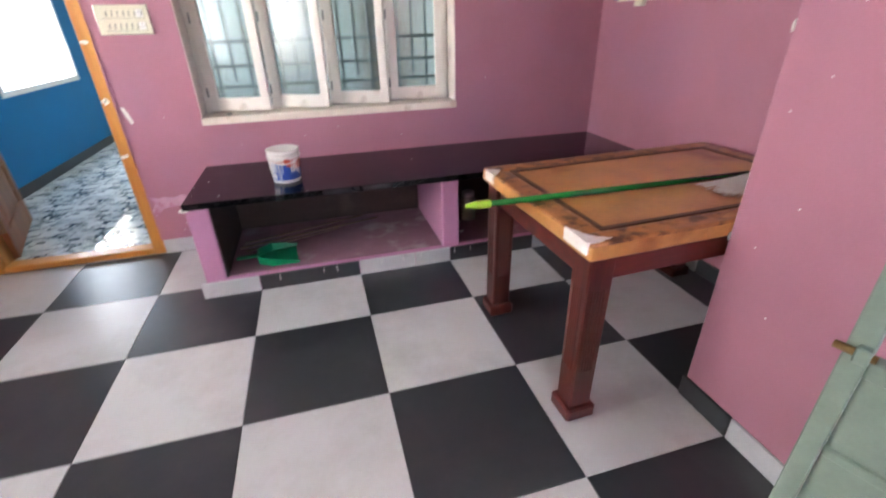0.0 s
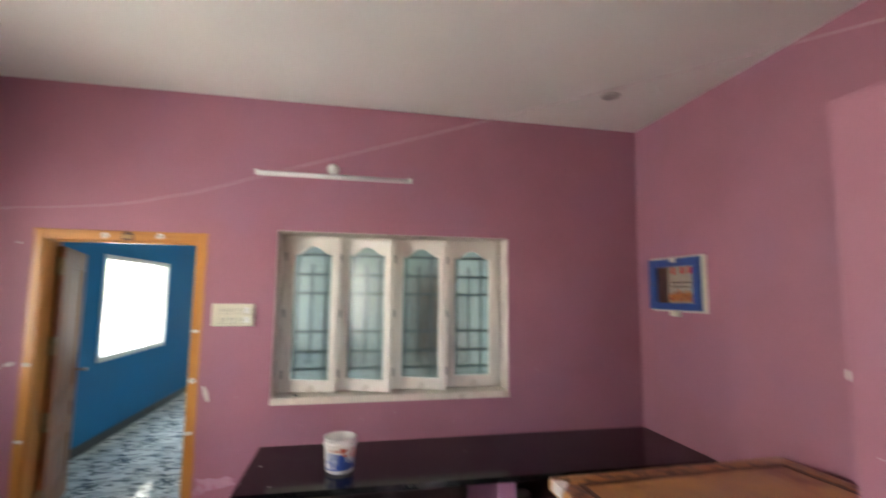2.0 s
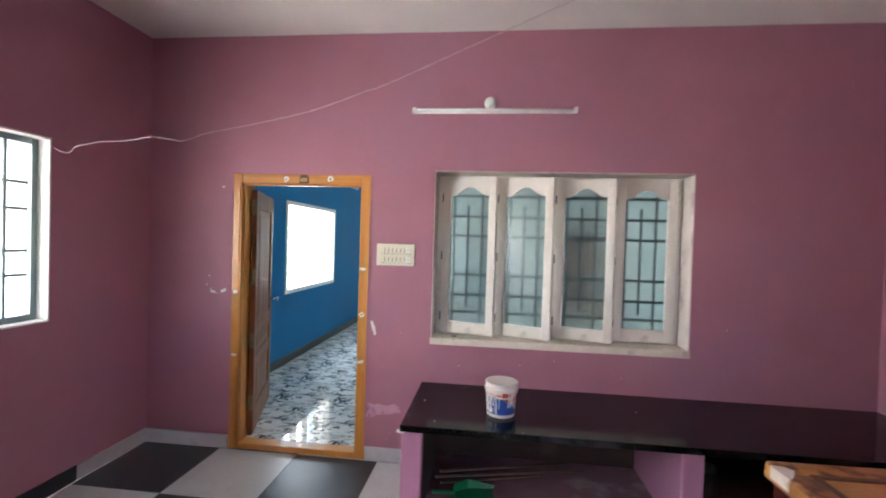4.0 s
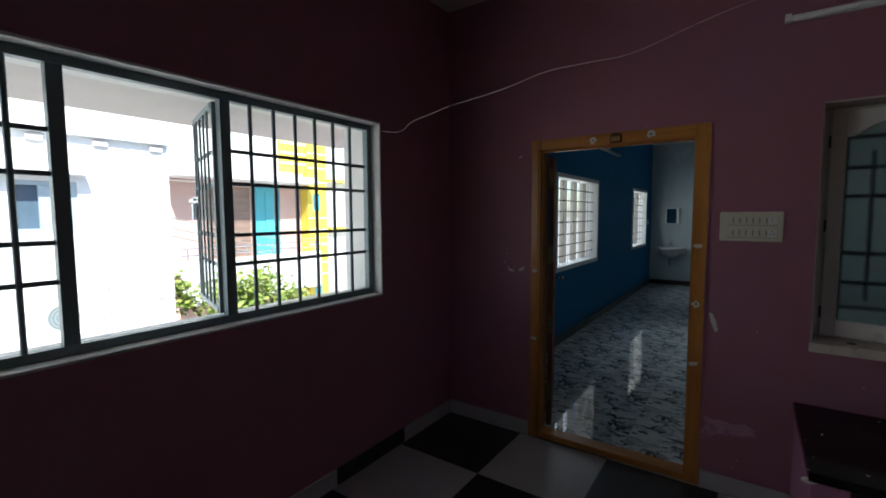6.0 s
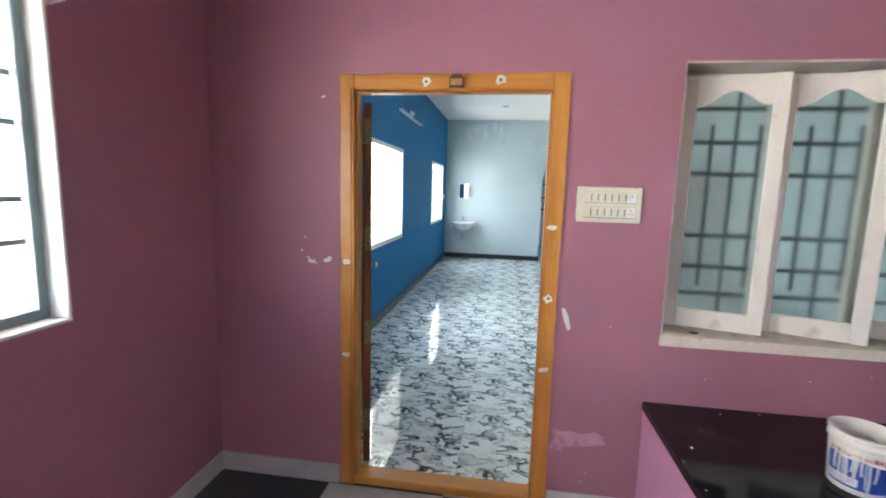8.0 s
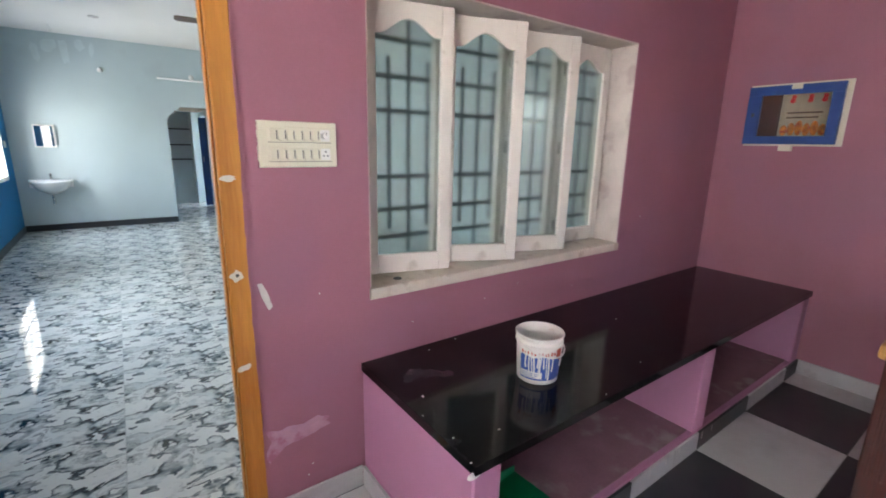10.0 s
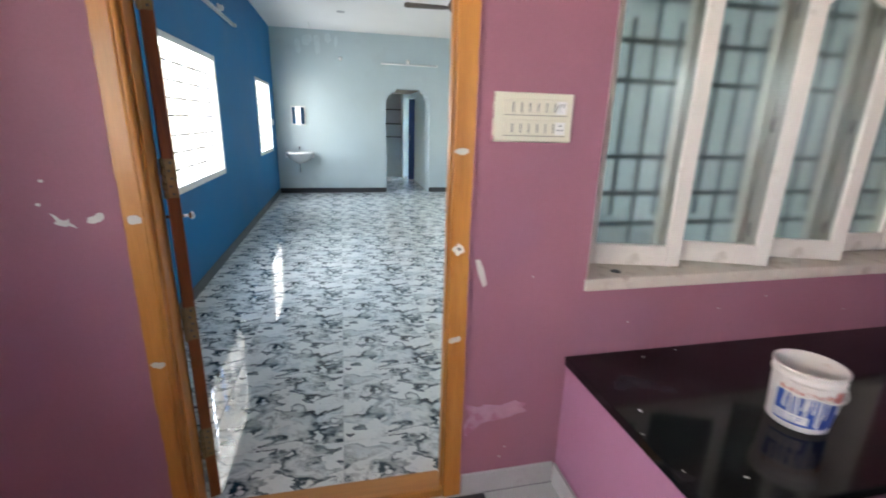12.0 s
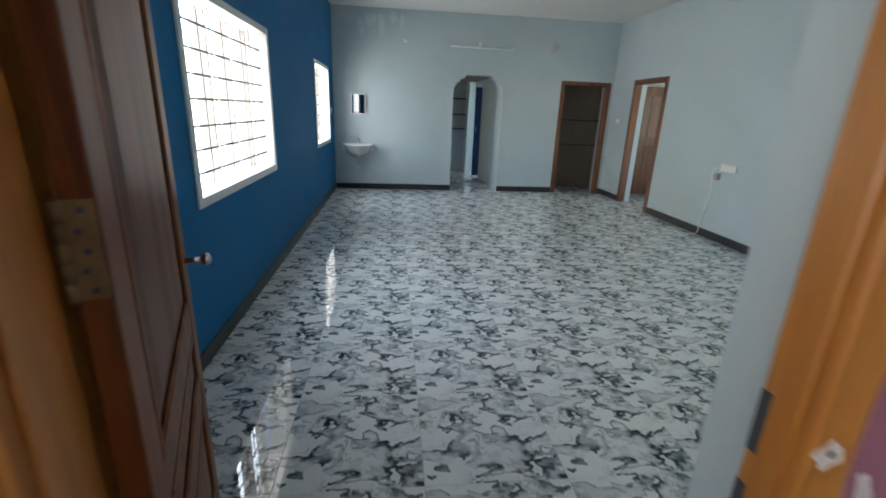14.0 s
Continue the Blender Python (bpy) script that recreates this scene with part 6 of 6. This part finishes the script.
def far_building():
    root = thing("apartment_building", "white, pink and yellow apartment building with a balcony", "building")
    x, top = -16.0, 9.0
    part("wall", holed_wall(5.0, 22.0, GZ, top, [(8.6, 10.3, 0.0, 2.62), (10.34, 11.6, 0.0, 2.7), (12.85, 13.25, 1.75, 2.45), (12.85, 13.25, -2.1, -1.4)], x, x - 6, "y"), OUT_PINK, root)
    part("roof", box(x - 6.2, x + 0.3, 4.8, 22.2, top, top + 0.2), OUT_WHITE, root)
    part("upper_wall", box(x, x + 0.25, 5.0, 12.6, 3.05, top, 0.02), OUT_WHITE, root)
    part("beam", box(x, x + 1.2, 7.2, 12.6, 2.8, 3.05, 0.02), OUT_WHITE, root)
    part("balcony_parapet", box(x + 1.1, x + 1.2, 7.2, 12.65, -1.35, 0.10, 0.02), OUT_WHITE, root)
    part("balcony_slab", box(x, x + 1.1, 7.2, 12.65, -0.4, -0.25), OUT_WHITE, root)
    for z in (0.28, 0.5):
        part("balcony_rail", rod((x + 1.15, 7.2, z), (x + 1.15, 12.6, z), 0.025, seg=8), CHROME, root)
    for k in range(6):
        part("baluster", rod((x + 1.15, 7.4 + k, 0.1), (x + 1.15, 7.4 + k, 0.52), 0.02, seg=8), CHROME, root)
    for k in range(22):
        part("shutter_slat", box(x - 0.12, x - 0.06 + 0.02 * (k % 2), 8.6, 10.3, k * 0.12, k * 0.12 + 0.115), OUT_BROWN, root)
    part("turquoise_door", box(x - 0.12, x - 0.05, 10.34, 11.6, 0.0, 2.7), OUT_BLUE, root, "turquoise double door")
    part("door_leaf_panel", box(x - 0.05, x - 0.02, 10.95, 11.5, 0.1, 2.5, 0.01), OUT_BLUE, root)
    part("yellow_column", holed_wall(12.6, 13.6, GZ, top, [(12.85, 13.25, 1.75, 2.45), (12.85, 13.25, -2.1, -1.4)], x + 0.02, x + 0.5, "y"), OUT_YELLOW, root, "bright yellow column")
    for z in (-3.0, -2.5, -1.0, -0.5, 0.3, 0.9, 1.4, 2.9, 3.5, 4.1, 4.7):
        part("column_band", box(x + 0.5, x + 0.53, 12.6, 13.6, z, z + 0.05), OUT_WHITE, root)
    part("yellow_band_wall", box(x + 0.25, x + 0.4, 11.4, 12.6, 3.3, 5.2, 0.02), OUT_YELLOW, root)
    for z in (3.6, 4.0, 4.4, 4.8):
        part("wall_band", box(x + 0.4, x + 0.43, 11.4, 12.6, z, z + 0.08), OUT_WHITE, root)
    for z in (1.75, -2.1):
        fr = part("window_frame", holed_wall(12.85, 13.25, z, z + 0.7, [(12.93, 13.17, z + 0.08, z + 0.62)], x + 0.36, x + 0.46, "y"), OUT_BLUE, root, "turquoise window frame")
        part("window_pane", box(x + 0.38, x + 0.40, 12.93, 13.17, z + 0.08, z + 0.62), OUT_GLASS, fr)
    part("white_wing", box(x, x + 0.3, 13.6, 22.0, GZ, top, 0.02), OUT_WHITE, root)
    for z in (0.9, 3.0):
        part("wing_ledge", box(x + 0.3, x + 0.6, 13.7, 16.0, z, z + 0.12), OUT_YELLOW, root)


far_building()


def cables_outside():
    for k, (a, b) in enumerate((((-7.6, -3.0, 2.75), (-15.0, 14.0, 3.0)), ((-9.5, 4.0, 1.5), (-15.0, 15.0, 0.55)), ((-9.5, 4.0, 1.7), (-15.0, 15.0, 0.9)), ((-9.5, 4.0, 1.35), (-15.0, 15.0, 0.2)))):
        a, b = Vector(a), Vector(b)
        pts = [a.lerp(b, t / 12) - Vector((0, 0, 0.5 * math.sin(math.pi * t / 12))) for t in range(13)]
        tagged(link("overhead_cable", sweep(pts, 0.012, 5), RING, None, True), "thin overhead cable slung across the street", "cable", "overhead cables")


cables_outside()


def tree(x, y, base, height, spread, seed):
    """A small tree: bent trunk, limbs, and a crown of single leaves."""
    root = thing("tree", "small leafy green tree in the yard", "tree", "trees in the yard", at=(x, y, base))
    rnd = random.Random(seed)
    bm = sweep(smooth_line([(0, 0, 0), (0.05, 0.04, height * 0.3), (-0.04, 0.02, height * 0.6), (0.05, -0.05, height * 0.82)], 5), 0.07, 8)
    for v in bm.verts:
        f = 1 - 0.6 * v.co.z / height
        v.co.x *= f
        v.co.y *= f
    tips = []
    for k in range(12):
        a, z = rnd.random() * 6.28, height * (0.5 + 0.4 * rnd.random())
        e = Vector((math.cos(a) * spread * (0.5 + 0.5 * rnd.random()), math.sin(a) * spread * (0.5 + 0.5 * rnd.random()), min(height, z + height * (0.1 + 0.15 * rnd.random()))))
        rod((0, 0, z * 0.85), e, 0.025, 0.006, 6, bm)
        tips += [e, e * 0.7 + Vector((0, 0, z * 0.26))]
    part("trunk", bm, BARK, root)
    vs, fs = [], []
    for k in range(1700):
        c = rnd.choice(tips) + Vector((rnd.gauss(0, 0.22), rnd.gauss(0, 0.22), rnd.gauss(0, 0.17))) * spread
        d = Vector((rnd.gauss(0, 1), rnd.gauss(0, 1), rnd.gauss(0, 0.6))).normalized()
        s = d.cross(Vector((rnd.random(), rnd.random(), 1))).normalized()
        l, w = 0.10 + 0.06 * rnd.random(), 0.035 + 0.02 * rnd.random()
        i = len(vs)
        vs += [c, c + d * l * 0.5 + s * w, c + d * l, c + d * l * 0.5 - s * w]
        fs.append((i, i + 1, i + 2, i + 3))
    me = bpy.data.meshes.new("crown")
    me.from_pydata(vs, [], fs)
    me.materials.append(LEAF)
    ob = new("crown", me)
    ob.parent = root
    tagged(ob, "green and yellow-green leaves", kind="stuff")


def leaf_mat():
    m = mat("leaf", (0.13, 0.22, 0.03), 0.5, vary=0.3, scale=3, bump=0)
    n, l = m.node_tree.nodes, m.node_tree.links
    b = n["Principled BSDF"]
    g, r = n.new("ShaderNodeNewGeometry"), n.new("ShaderNodeValToRGB")
    r.color_ramp.elements[0].color, r.color_ramp.elements[1].color = (0.10, 0.17, 0.02, 1), (0.36, 0.42, 0.09, 1)
    l.new(g.outputs["Random Per Island"], r.inputs[0])
    l.new(r.outputs[0], b.inputs["Base Color"])
    return m


LEAF, BARK = leaf_mat(), mat("bark", (0.16, 0.11, 0.07), 0.9, vary=0.3, scale=20, bump=0.6, depth=0.01)
tree(-8.4, 4.9, GZ, 3.65, 0.75, 3)
tree(-8.9, 5.9, GZ, 3.55, 0.7, 5)
tree(-9.6, 6.9, GZ, 3.5, 0.7, 9)


# ---- floor tiles, piece by piece ----
def tiles(parent, x0, y0, size, nx, ny, clip, pick, gap=0.0015):
    """Square tiles from (x0, y0); whole ones share a mesh, those cut by the walls get their own."""
    cache = {}
    for i in range(nx):
        for j in range(ny):
            a, b, c, d = x0 + i * size, x0 + (i + 1) * size, y0 + j * size, y0 + (j + 1) * size
            a, b, c, d = max(a, clip[0]), min(b, clip[1]), max(c, clip[2]), min(d, clip[3])
            if b - a < 0.02 or d - c < 0.02:
                continue
            cx, cy = x0 + (i + 0.5) * size, y0 + (j + 0.5) * size
            m = pick(i, j)
            key = (round(a - cx, 3), round(b - cx, 3), round(c - cy, 3), round(d - cy, 3), m.name)
            if key not in cache:
                bm = box(a - cx + gap, b - cx - gap, c - cy + gap, d - cy - gap, -0.008, 0.0, 0.0012)
                me = bpy.data.meshes.new("tile")
                bm.to_mesh(me)
                bm.free()
                me.materials.append(m)
                cache[key] = me
            ob = new("tile", cache[key])
            ob.parent = parent
            ob.location = (cx, cy, 0)


tiles(floor, 0.84 - 3.6, 1.6 - 3.0, 0.6, 10, 9, (XL1, XR, YB - 0.2, YF + 0.1), lambda i, j: BLACK_TILE if (i - 6 + j - 5) % 2 else GREY_TILE)
tiles(floor_hall, -0.92 - 1.2, 4.41 - 1.2, 0.6, 13, 19, (XL, XR2 + 2.4, YF + 0.1, YK), lambda i, j: MARBLE, 0.0008)
